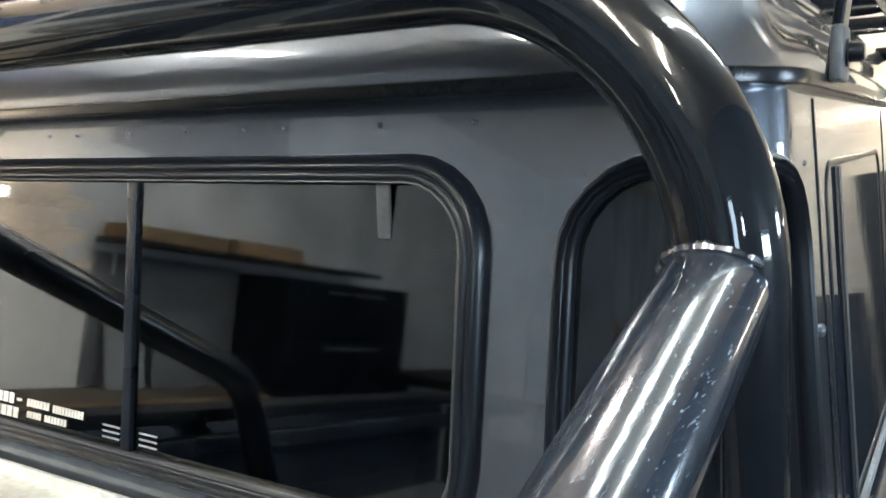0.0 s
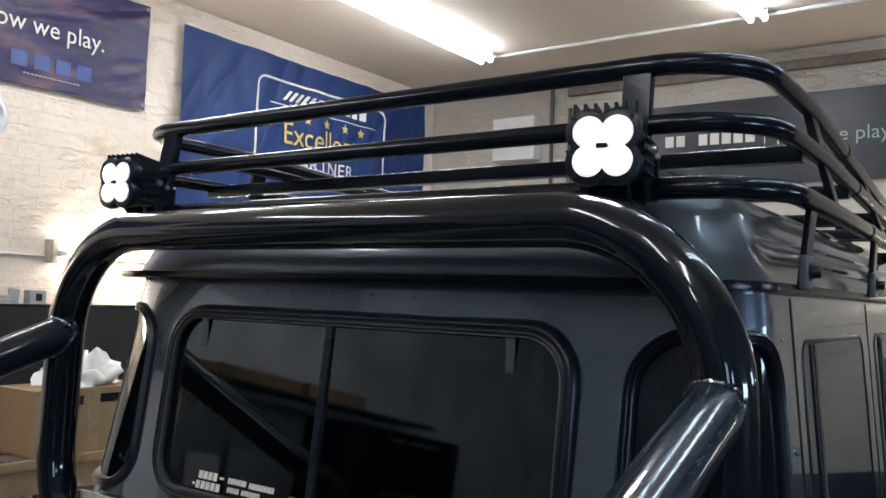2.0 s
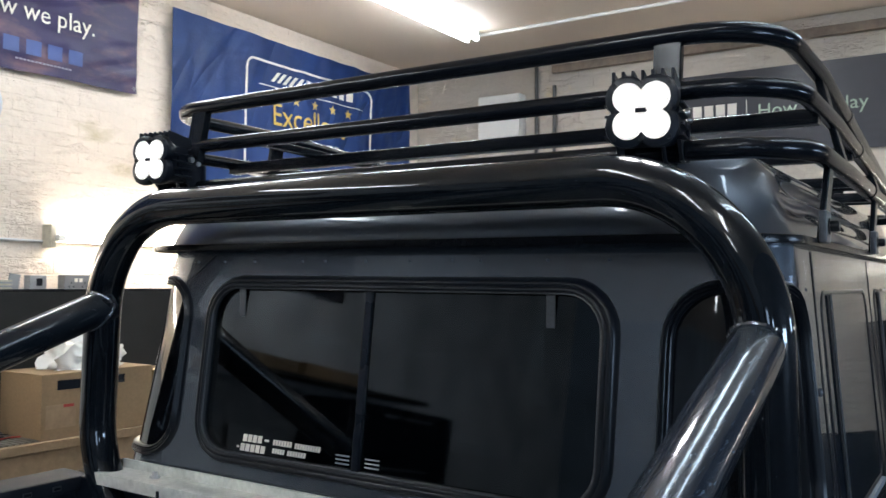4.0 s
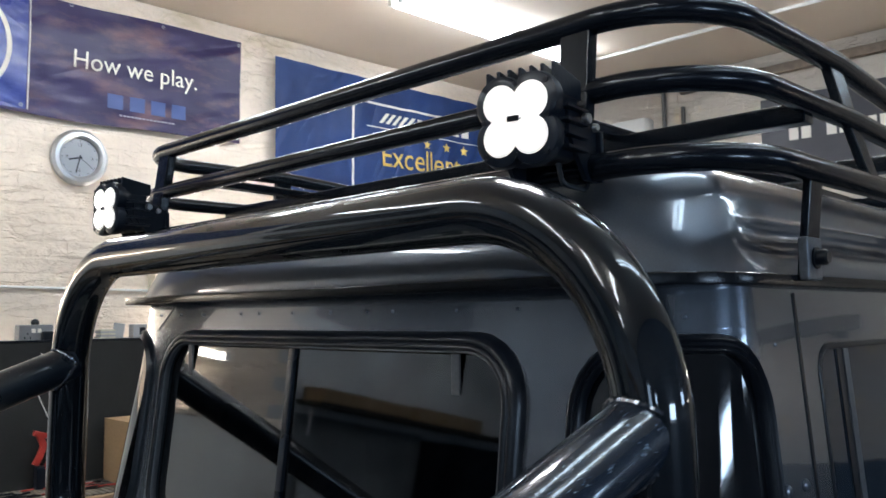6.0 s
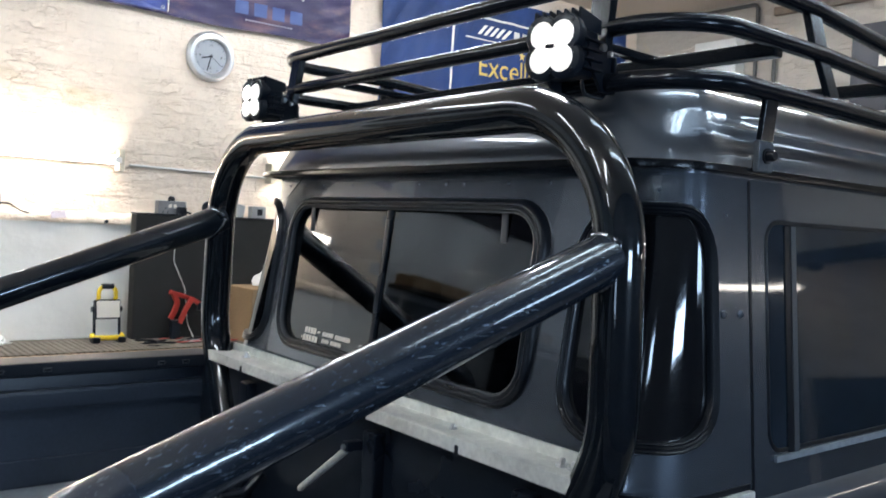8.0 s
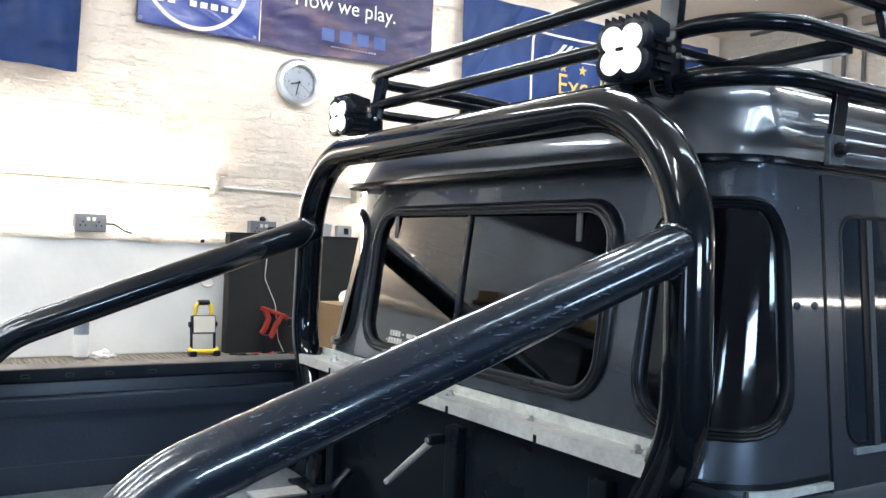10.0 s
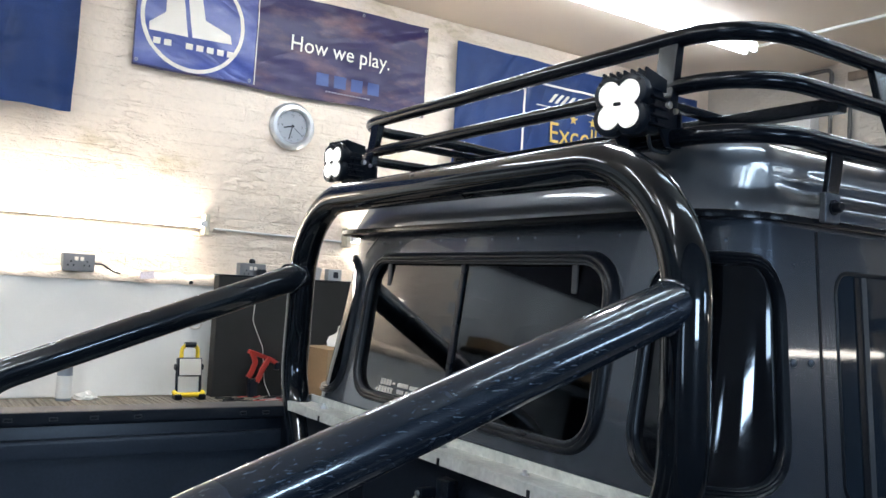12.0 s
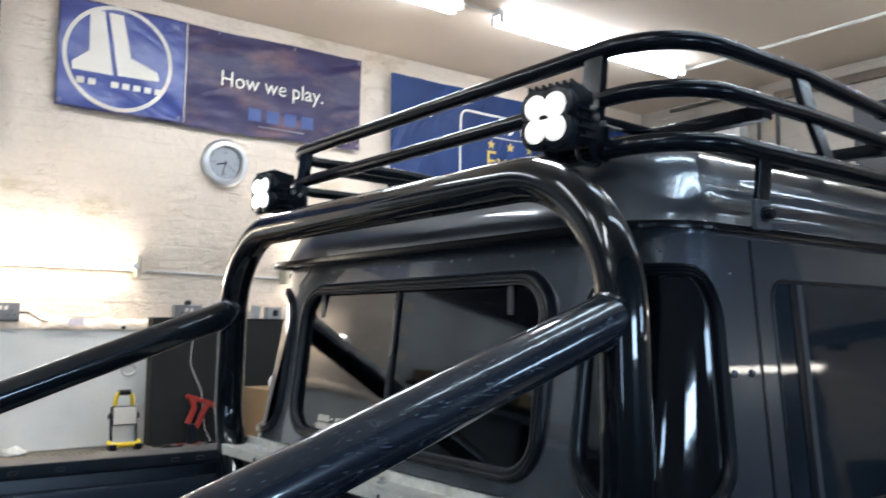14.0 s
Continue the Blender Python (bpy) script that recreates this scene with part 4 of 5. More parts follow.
for k, (z, w, y0, radius, z1, w1) in enumerate(RAILS):
    loop = [(-w, y0, z), (w, y0, z), (w, 0.45, z), (w1, Y_F, z1), (-w1, Y_F, z1), (-w, 0.45, z)]
    rail = part("rail", sweep(fillet(loop, [0.13, 0.13, 0.5, 0.09, 0.09, 0.5], closed=True, steps=12), radius, closed=True, segments=16), RACK_BLACK, rack)
    for s in (-1, 1):
        a, b = rail_at(k, 0.755), rail_at(k, 0.785)
        part("sleeve", sweep([(s * a[0], 0.755, a[1]), (s * b[0], 0.785, b[1])], radius + 0.0015, segments=16), RACK_BLACK, rail)


def strap(a, b, wide, deep, face):
    """A flat bar from a to b, its broad side towards face."""
    a, b, f = Vector(a), Vector(b), Vector(face).normalized()
    z = (b - a).normalized()
    f = (f - z * f.dot(z)).normalized()
    s = z.cross(f)
    bm = box(-wide / 2, wide / 2, -deep / 2, deep / 2, 0, (b - a).length, 0.0025)
    return turned(bm, Matrix.Translation(a) @ Matrix((s, f, z)).transposed().to_4x4())


for x, top in ((-0.535, -0.518), (0.505, 0.505)):
    part("post", strap((x, 0.058, 2.0), (top, 0.075, 2.172), 0.042, 0.018, (0, -1, 0)), RACK_BLACK, rack)
    part("post", strap((x, Y_F, 1.995), (x, Y_F, 2.098), 0.042, 0.018, (0, 1, 0)), RACK_BLACK, rack)
for s in (-1, 1):
    for y in (0.447, 1.04):
        low, mid, top = rail_at(2, y), rail_at(1, y), rail_at(0, y)
        part("post", strap((s * (mid[0] - 0.004), y, mid[1]), (s * (top[0] - 0.002), y - 0.004, top[1] - 0.004), 0.042, 0.014, (1, 0, 0)), RACK_BLACK, rack)
        part("post", strap((s * (low[0] - 0.004), y + 0.022, low[1]), (s * (mid[0] - 0.004), y + 0.002, mid[1]), 0.036, 0.012, (1, 0, 0.3)), RACK_BLACK, rack)
    for y in (0.243, 0.86, 1.4):
        w = rail_at(2, y)[0]
        leg = part("clamp_leg", strap((s * 0.684, y + 0.017, 1.872), (s * w, y + 0.017, 1.998), 0.036, 0.010, (1, 0, 0)), RACK_BLACK, rack)
        part("clamp_plate", box(min(s * 0.684, s * 0.696), max(s * 0.684, s * 0.696), y - 0.006, y + 0.036, 1.872, 1.922, 0.003), CLAMP_GREY, leg, "worn grey clamp plate")
        part("bolt", turned(lathe([(0, 0.016), (0.007, 0.016), (0.009, 0.013), (0.009, 0.003), (0.013, 0.003), (0.013, 0), (0, 0)], 12), Matrix.Translation((s * 0.695, y + 0.016, 1.898)) @ pose(0, 0, 0, 0, 90 * s, 0)), RUBBER, leg, "dark bolt head")
for y in (0.31, 0.72, 1.13, 1.45):
    w, z = rail_at(1, y)
    part("floor_slat", box(-w, w, y - 0.014, y + 0.014, z - 0.026, z, 0.003), RACK_BLACK, rack)
for x in (-0.4, 0.4):
    part("floor_runner", strap((x, 0.09, 2.101), (x, Y_F - 0.01, 2.065), 0.024, 0.016, (0, 0, 1)), RACK_BLACK, rack)


# ------------------------------------------------------------------ spot lights
def clover(r, n=64):
    out = []
    for k in range(n):
        a = 2 * math.pi * k / n
        q = r * (0.75 + 0.31 * abs(math.sin(2 * a)) ** 0.75)
        out.append((q * math.cos(a), q * math.sin(a)))
    return out


def lofted(rows, place):
    """Outlines one behind the other: (outline, depth)."""
    bm = bmesh.new()
    rings = [[bm.verts.new(place(u, z, d)) for u, z in loop] for loop, d in rows]
    for a, b in zip(rings, rings[1:]):
        for k in range(len(a)):
            j = (k + 1) % len(a)
            bm.faces.new((a[k], a[j], b[j], b[k]))
    bm.faces.new(rings[0][::-1])
    bm.faces.new(rings[-1])
    return bm


def spot(x, z, yf, yaw, label):
    t = thing("spot_light", (x, yf + 0.06, z), label, "spot light", "spot lights on the roof rack")
    put = lambda u, v, d: Vector((x + u, yf + d, z + v))
    block = rounded(-0.040, 0.040, -0.040, 0.040, 0.014, 15)
    bezel = part("bezel", lofted([(clover(0.0475), -0.003), (clover(0.0520), -0.001), (clover(0.0535), 0.006), (clover(0.0520), 0.014)], put), BLACK_SATIN, t, "black four-lobed bezel")
    for a in range(8):
        c, s_ = math.cos(radians(a * 45)), math.sin(radians(a * 45))
        r = 0.0475 if a % 2 else 0.0350
        part("bezel_screw", turned(lathe([(0, 0.003), (0.003, 0.003), (0.0035, 0), (0, 0)], 8), Matrix.Translation(put(c * r * 1.06, s_ * r * 1.06, -0.001)) @ pose(0, 0, 0, 90, 0, 0)), RUBBER, bezel)
    part("housing", lofted([(clover(0.050), 0.014), (block[30:] + block[:30], 0.03), (block[30:] + block[:30], 0.058)], put), BLACK_SATIN, t)
    for k in range(7):
        u = -0.039 + 0.013 * k
        bm = box(x + u - 0.0022, x + u + 0.0022, yf + 0.008, yf + 0.066, z + 0.026, z + 0.058, 0.001)
        for vert in bm.verts:
            if vert.co.z > z + 0.04:
                vert.co.z -= (vert.co.y - yf) * 0.16
        part("cooling_fin", bm, BLACK_SATIN, t)
    for s in (-1, 1):
        for k in range(4):
            v = -0.030 + 0.014 * k
            part("cooling_fin", box(x + s * 0.046 - 0.006, x + s * 0.046 + 0.006, yf + 0.014, yf + 0.060, z + v - 0.0018, z + v + 0.0018, 0.0008), BLACK_SATIN, t)
    for u in (-0.0178, 0.0178):
        for v in (-0.0178, 0.0178):
            at = Matrix.Translation(put(u, v, -0.0025)) @ pose(0, 0, 0, 90, 0, 0)
            lens = part("lens", turned(lathe([(0.0200, 0), (0.0200, 0.001), (0.0178, 0.0022), (0.0145, 0.0026), (0.0, 0.0026)], 24), at), LED_RIM_GLOW, t, "bright clear LED lens")
            part("led", turned(lathe([(0.0150, 0.0022), (0.0146, 0.0030), (0.0, 0.0038)], 20), at), LED_GLOW, lens, "glowing white LED")
    part("lens_centre", box(x - 0.006, x + 0.006, yf - 0.006, yf - 0.003, z - 0.008, z + 0.008, 0.001), LED_RIM_GLOW, t, "bright clear lens bridge")
    part("lens_mark", box(x - 0.007, x + 0.007, yf - 0.0085, yf - 0.0062, z - 0.003, z + 0.003, 0.0005), RUBBER, t, "dark mark on the lens centre")
    for s in (-1, 1):
        outline = [(0.030, -0.012), (0.070, -0.058), (0.101, -0.058), (0.101, -0.002), (0.062, 0.014), (0.030, 0.012)]
        arm = part("bracket_arm", plate(outline, [], lambda u, v, o: Vector((x + s * (0.044 + o), yf + u, z + v)), (), 0.005), BLACK_SATIN, t)
        part("bracket_bolt", turned(lathe([(0, 0.007), (0.0055, 0.0065), (0.0065, 0.0), (0, 0)], 12), Matrix.Translation((x + s * 0.049, yf + 0.056, z + 0.004)) @ pose(0, 0, 0, 0, 90 * s, 0)), ZINC, arm, "bright bolt head")
        part("bracket_bolt", turned(lathe([(0, 0.006), (0.004, 0.005), (0.005, 0.0), (0, 0)], 12), Matrix.Translation((x + s * 0.05, yf + 0.076, z - 0.002)) @ pose(0, 0, 0, 0, 90 * s, 0)), ZINC, arm, "bright bolt head")
    part("bracket", box(x - 0.05, x + 0.05, yf + 0.094, yf + 0.101, z - 0.058, z - 0.002, 0.002), BLACK_SATIN, t)
    part("cable", sweep(fillet([(x + 0.02, yf + 0.05, z - 0.035), (x + 0.022, yf + 0.055, z - 0.062), (x + 0.03, yf + 0.095, z - 0.065), (x + 0.03, yf + 0.11, z - 0.04)], 0.012), 0.003, segments=8), RUBBER, t)
    t.matrix_basis = t.matrix_basis @ pose(0, 0, 0, 0, 0, yaw) @ Matrix.Scale(1.05, 4)
    return t


spot(-0.542, 2.050, -0.040, 5, "lit four-lens LED spot light in a black finned housing")
spot(0.494, 2.045, -0.040, 10, "lit four-lens LED spot light in a black finned housing")

# ------------------------------------------------------------------ banners
def ripple(y, z, seed, amount):
    fold = 1 - abs(noise.noise((y * 1.6 + z * 4.0 + seed, z * 7.0 - y * 1.5, 4.0))) * 2
    crease = 1 - abs(noise.noise((y * 5.0 + z * 3.0 + seed, z * 19.0 - y * 4.0, 7.0))) * 2
    return amount * (0.9 * noise.noise((y * 1.6 + seed, z * 2.4, 0.3)) + 0.25 * noise.noise((y * 7 + seed, z * 9 + y * 3, 2.0)) + 0.22 * fold + 0.3 * crease)


class Banner:
    """A hanging sheet on the west wall (or the north one), in which u runs to the viewer's right."""

    def __init__(self, name, u0, u1, z0, z1, material, label, north=False, amount=0.010, sag=0.0, base=0.022, folds=0.0):
        self.north, self.seed, self.amount, self.base, self.folds = north, u0 * 3.1, amount, base, folds
        self.ob = thing(name, self.at((u0 + u1) / 2, z0, 0), label, "banner", "banners on the walls")
        bm = bmesh.new()
        nu, nz = max(8, int((u1 - u0) / 0.02)), max(8, int((z1 - z0) / 0.016))
        for back in (0, -0.0025):
            rows = []
            for j in range(nz + 1):
                row = []
                for i in range(nu + 1):
                    u, f = u0 + (u1 - u0) * i / nu, j / nz
                    drop = sag * math.sin(math.pi * i / nu) * (0.6 + 0.4 * math.cos(4 * math.pi * i / nu))
                    row.append(bm.verts.new(self.at(u, z0 + (z1 - z0) * f - drop, back)))
                rows.append(row)
            for a, b in zip(rows, rows[1:]):
                for i in range(nu):
                    bm.faces.new((a[i], a[i + 1], b[i + 1], b[i]))
            if not back:
                front = rows
        for a, b in ((front, rows),):
            for i in range(nu):
                bm.faces.new((a[0][i], a[0][i + 1], b[0][i + 1], b[0][i]))
                bm.faces.new((a[-1][i], a[-1][i + 1], b[-1][i + 1], b[-1][i]))
            for j in range(nz):
                bm.faces.new((a[j][0], a[j + 1][0], b[j + 1][0], b[j][0]))
                bm.faces.new((a[j][-1], a[j + 1][-1], b[j + 1][-1], b[j][-1]))
        part("sheet", bm, material, self.ob, sharp=60)

    def at(self, u, z, out):
        d = self.base + ripple(u, z, self.seed, self.amount) + self.folds * noise.noise((u * 8 + self.seed + z * 0.8, z * 0.7, 1.0)) + out
        return Vector((u, Y_N - d, z)) if self.north else Vector((X_W + d, u, z))

    def patch(self, name, loop, material, out=0.005, holes=(), label=""):
        us = [u for u, z in loop]
        zs = [z for u, z in loop]
        cuts = [("u", min(us) + 0.02 * k) for k in range(1, int((max(us) - min(us)) / 0.02) + 1)]
        cuts += [("z", min(zs) + 0.02 * k) for k in range(1, int((max(zs) - min(zs)) / 0.02) + 1)]
        return part(name, plate(loop, list(holes), lambda u, z, o: self.at(u, z, out + o), cuts), material, self.ob, label)

    def words(self, body, u, z, size, material, stretch=1.0):
        turn = Matrix(((1, 0, 0, u), (0, 0, -1, 0), (0, 1, 0, z), (0, 0, 0, 1))) if self.north else Matrix(((0, 0, 1, 0), (1, 0, 0, u), (0, 1, 0, z), (0, 0, 0, 1)))
        bend = (lambda c: self.at(c.x, c.z, 0.009)) if self.north else (lambda c: self.at(c.y, c.z, 0.009))
        return text_mesh(body, size, turn, material, "letter", self.ob, 0.0, stretch, bend=bend)

    def slabs(self, name, rows, material, slant=0.0, out=0.0055):
        for u0, u1, z0, z1 in rows:
            d = slant * (z1 - z0)
            self.patch(name, [(u0, z0), (u1, z0), (u1 + d, z1), (u0 + d, z1)], material, out)


def circle(u, z, r, n=48):
    return [(u + r * math.cos(2 * math.pi * k / n), z + r * math.sin(2 * math.pi * k / n)) for k in range(n)]


def star(u, z, r):
    return [(u + r * (1 if k % 2 == 0 else 0.42) * math.sin(math.pi * k / 5), z + r * (1 if k % 2 == 0 else 0.42) * math.cos(math.pi * k / 5)) for k in range(10)]


audio = Banner("banner", -0.058, 1.643, 2.76, 3.308, BANNER_PURPLE, "purple and blue vinyl banner with a white ring emblem", amount=0.013, sag=0.014, base=0.03)
audio.patch("blue_panel", [(-0.052, 2.768), (0.566, 2.768), (0.566, 3.296), (-0.052, 3.296)], BANNER_BLUE, 0.003, label="royal blue printed panel")
audio.patch("ring", circle(0.232, 3.035, 0.268), WHITE_PRINT, holes=[circle(0.232, 3.035, 0.248)], label="white printed ring")
audio.patch("emblem", [(0.085, 3.262), (0.155, 3.262), (0.205, 2.945), (0.012, 2.945), (0.010, 2.985), (0.088, 3.05)], WHITE_PRINT, label="white printed emblem")
audio.patch("emblem", [(0.175, 3.262), (0.245, 3.262), (0.290, 3.05), (0.425, 3.0), (0.435, 2.955), (0.228, 2.947)], WHITE_PRINT, label="white printed emblem")
audio.slabs("print_bar", [(0.035 + 0.054 * k, 0.071 + 0.054 * k, 2.884, 2.914) for k in range(8) if k != 2], WHITE_PRINT)
audio.slabs("dividing_line", [(0.570, 0.575, 2.768, 3.296)], WHITE_PRINT)
audio.words("How we play.", 1.075, 3.035, 0.120, WHITE_PRINT, 0.95)
ICON = stuff("blue_print", (0.030, 0.060, 0.20), 0.5)
FAINT = stuff("faint_print", (0.3, 0.28, 0.34), 0.5)
audio.slabs("print_square", [(0.93 + 0.108 * k, 1.005 + 0.108 * k, 2.835, 2.905) for k in range(4)], ICON)
audio.slabs("print_bar", [(0.99 + 0.019 * k, 1.004 + 0.019 * k, 2.804, 2.812) for k in range(15)], FAINT)
for u, z in ((-0.04, 2.785), (0.545, 2.785), (1.625, 3.285), (1.625, 2.785), (0.75, 3.285), (1.2, 3.285)):
    audio.patch("eyelet", circle(u, z, 0.009, 16), GREY_PLASTIC, 0.006, [circle(u, z, 0.005, 16)], "metal eyelet")

partner = Banner("banner", 1.85, 4.06, 2.25, 3.275, BANNER_NAVY, "navy cloth banner with a white frame and gold print", amount=0.010, base=0.045, folds=0.018)
frame_loop = rounded(2.385, 3.60, 2.42, 3.14, 0.07)
partner.patch("white_frame", frame_loop, WHITE_PRINT, holes=[grown(frame_loop, -0.014)], label="white printed frame line")
partner.slabs("print_bar", [(2.60 + 0.052 * k, 2.628 + 0.052 * k, 3.02, 3.085) for k in range(5)], WHITE_PRINT, slant=0.9)
partner.slabs("print_bar", [(2.91 + 0.082 * k, 2.968 + 0.082 * k, 3.025, 3.085) for k in range(6)], WHITE_PRINT)
partner.slabs("print_bar", [(2.50, 3.50, 2.985, 2.991)], WHITE_PRINT)
for k in range(5):
    partner.patch("star", star(2.66 + 0.17 * k, 2.935, 0.036), GOLD, 0.0055, label="gold printed star")
partner.words("Excellent", 2.955, 2.815, 0.20, GOLD, 0.95)
partner.words("PARTNER", 2.975, 2.65, 0.115, WHITE_PRINT, 1.15)
Banner("banner", -1.75, -0.325, 2.47, 3.31, BANNER_NAVY, "plain navy cloth banner with soft folds", amount=0.028, base=0.085, folds=0.07)
Banner("banner", -3.2, -1.95, 2.42, 3.2, BANNER_DARK, "plain dark vinyl banner on the grey wall", amount=0.006)
dark = Banner("banner", -1.17, 0.48, 2.585, 3.12, BANNER_DARK, "dark vinyl banner with pale print", north=True, amount=0.006)
dark.slabs("print_bar", [(-1.00 + 0.072 * k, -0.945 + 0.072 * k, 2.85, 2.92) for k in range(8) if k != 2], WHITE_PRINT)
dark.slabs("dividing_line", [(-0.385, -0.38, 2.835, 2.935)], WHITE_PRINT)
GREEN_PRINT = stuff("pale_green_print", (0.35, 0.45, 0.35), 0.5)
dark.words("How we play", -0.01, 2.855, 0.115, GREEN_PRINT)

# ------------------------------------------------------------------ clock
clock = thing("wall_clock", (X_W, 0.812, 2.583), "round silver wall clock with grey face", "clock")
dial = Matrix.Translation((X_W - 0.002, 0.812, 2.583)) @ Matrix(((0, 0, 1, 0), (1, 0, 0, 0), (0, 1, 0, 0), (0, 0, 0, 1)))
part("rim", turned(lathe([(0.0, 0.0), (0.126, 0.0), (0.131, 0.012), (0.129, 0.028), (0.116, 0.042), (0.100, 0.044), (0.090, 0.034), (0.088, 0.018), (0.0, 0.018)], 48), dial), SILVER, clock, "brushed silver rim")
part("face", turned(lathe([(0.087, 0.019), (0.087, 0.021), (0.0, 0.021)], 48), dial), CLOCK_FACE, clock, "pale grey face")
for k in range(12):
    part("hour_mark", turned(box(-0.0016, 0.0016, 0.076, 0.083, 0.0215, 0.0225), dial @ pose(0, 0, 0, 0, 0, -30 * k)), DARK_PIPE, clock)
for word, a in (("12", 0), ("3", 90), ("6", 180), ("9", 270)):
    text_mesh(word, 0.022, dial @ Matrix.Translation((0.058 * math.sin(radians(a)), 0.058 * math.cos(radians(a)), 0.0225)), DARK_PIPE, "numeral", clock, 0.0)
for long, wide, a, h in ((0.05, 0.0035, 256, 0.024), (0.074, 0.0028, 193, 0.0255), (0.08, 0.001, 128, 0.027)):
    part("clock_hand", turned(box(-wide, wide, -0.012, long, h, h + 0.001), dial @ pose(0, 0, 0, 0, 0, -a)), BLACK_SATIN, clock)

# ------------------------------------------------------------------ bench and what stands on it
Z_B = 1.13
bench = thing("workbench", (-2.6, 1, 0), "long wooden workbench with a dusty grey mat along the wall", "workbench")
part("bench_top", box(X_W + 0.031, -2.40, -2.85, 3.7, Z_B - 0.045, Z_B - 0.006, 0.004), WOOD, bench, "pale wooden bench top")
part("bench_mat", box(X_W + 0.032, -2.43, -2.83, 3.68, Z_B - 0.0055, Z_B, 0.002), BENCH_MAT, bench, "dusty ribbed grey mat")
for y in (-2.75, -1.9, -0.6, 1.0, 2.6, 3.6):
    part("bench_leg", box(-2.50, -2.42, y - 0.04, y + 0.04, 0, Z_B - 0.045, 0.004), WOOD, bench)
part("bench_apron", box(-2.44, -2.41, -2.80, 3.65, Z_B - 0.15, Z_B - 0.045, 0.003), WOOD, bench)
board = thing("black_board", (-2.78, 1.2, Z_B - 0.006), "black carpeted panel standing against the wall on the bench", "panel")
part("panel", box(-2.825, -2.745, 0.425, 2.3, Z_B - 0.006, 1.745, 0.008), BLACK_BOARD, board)
part("top_edge", box(-2.827, -2.743, 0.423, 2.302, 1.745, 1.752, 0.002), BLACK_SATIN, board)


def card_box(x0, x1, y0, y1, z0, z1, label):
    t = thing("cardboard_box", ((x0 + x1) / 2, (y0 + y1) / 2, z0), label, "box", "cardboard boxes")
    part("carton", box(x0, x1, y0, y1, z0, z1, 0.004), BOX_CARD, t)
    part("tape", box(x0 - 0.0008, x1 + 0.0008, (y0 + y1) / 2 - 0.025, (y0 + y1) / 2 + 0.025, z0 + 0.004, z1 + 0.0008, 0.0003), WOOD, t, "brown packing tape")
    return t


parcel = card_box(-2.73, -2.42, 0.90, 1.45, Z_B - 0.006, 1.40, "large brown cardboard box with dark print and white film on top")
bars([(0.97, 1.12, 1.33, 1.37), (1.2, 1.30, 1.335, 1.372)], parcel, BLACK_SATIN, lambda u, z: Vector((-2.4185, u, z)))
bars([(1.0, 1.05, 1.255, 1.268)], parcel, RED, lambda u, z: Vector((-2.4185, u, z)))
bars([(0.92, 1.06, 1.17, 1.27)], parcel, WOOD, lambda u, z: Vector((-2.419, u, z)), "paper_label")
bm = bmesh.new()
bmesh.ops.create_icosphere(bm, subdivisions=4, radius=1)
for v in bm.verts:
    k = 1 + 0.45 * noise.noise(v.co * 2.2) + 0.30 * noise.noise(v.co * 6) + 0.12 * noise.noise(v.co * 14)
    v.co = Vector((-2.58 + v.co.x * 0.11 * k, 1.20 + v.co.y * 0.17 * k, 1.405 + max(-0.004, v.co.z * 0.14 * k)))
tagged(solid("packing_film", bm, PIPE, sharp=80), "crumpled white packing film on the box", "packing film")
card_box(-2.71, -2.45, 1.55, 2.0, Z_B - 0.006, 1.36, "brown cardboard box on the workbench")

wall_shelf = thing("wall_shelf", (X_W, -2.55, 1.855), "dark wall shelf on steel brackets", "shelf")
part("shelf_board", box(X_W + 0.031, X_W + 0.27, -4.05, -1.95, 1.845, 1.873, 0.003), BLACK_BOARD, wall_shelf)
for y in (-3.8, -3.1, -2.05):
    part("shelf_bracket", sweep([(X_W + 0.065, y, 1.69), (X_W + 0.065, y, 1.846), (X_W + 0.24, y, 1.846)], 0.008, segments=8), ZINC, wall_shelf)
card_box(X_W + 0.045, X_W + 0.25, -2.62, -1.98, 1.873, 1.945, "flat brown cardboard box on the wall shelf")
card_box(X_W + 0.045, X_W + 0.24, -3.25, -2.70, 1.873, 1.955, "brown cardboard box on the wall shelf")

tagged(solid("tool_board", box(X_W + 0.031, X_W + 0.055, -2.92, -1.95, Z_B + 0.01, 1.80, 0.004), BOARD_GREY), "dull grey board behind the bench under the shelf", "board")
tool_cabinet = thing("tool_cabinet", (-2.6, -3.5, 0), "tall dark tool cabinet with drawers under the wall shelf", "cabinet")
part("carcass", box(X_W + 0.035, -2.42, -4.12, -2.93, 0.06, 1.78, 0.01), BLACK_SATIN, tool_cabinet)
part("plinth", box(X_W + 0.06, -2.46, -4.08, -2.97, 0.0, 0.06, 0.004), BLACK_BOARD, tool_cabinet)
for k in range(5):
    drawer = part("drawer", box(-2.42, -2.402, -4.09, -2.96, 0.12 + 0.33 * k, 0.43 + 0.33 * k, 0.004), BLACK_SATIN, tool_cabinet)
    part("handle", box(-2.402, -2.388, -3.8, -3.25, 0.39 + 0.33 * k, 0.405 + 0.33 * k, 0.004), ZINC, drawer, "bright drawer pull")
trestle = thing("trestle_table", (-2.5, -5.2, 0), "dark trestle table with splayed legs along the wall", "table")
part("tabletop", box(-2.80, -2.15, -6.3, -4.3, 1.14, 1.21, 0.006), BLACK_BOARD, trestle)
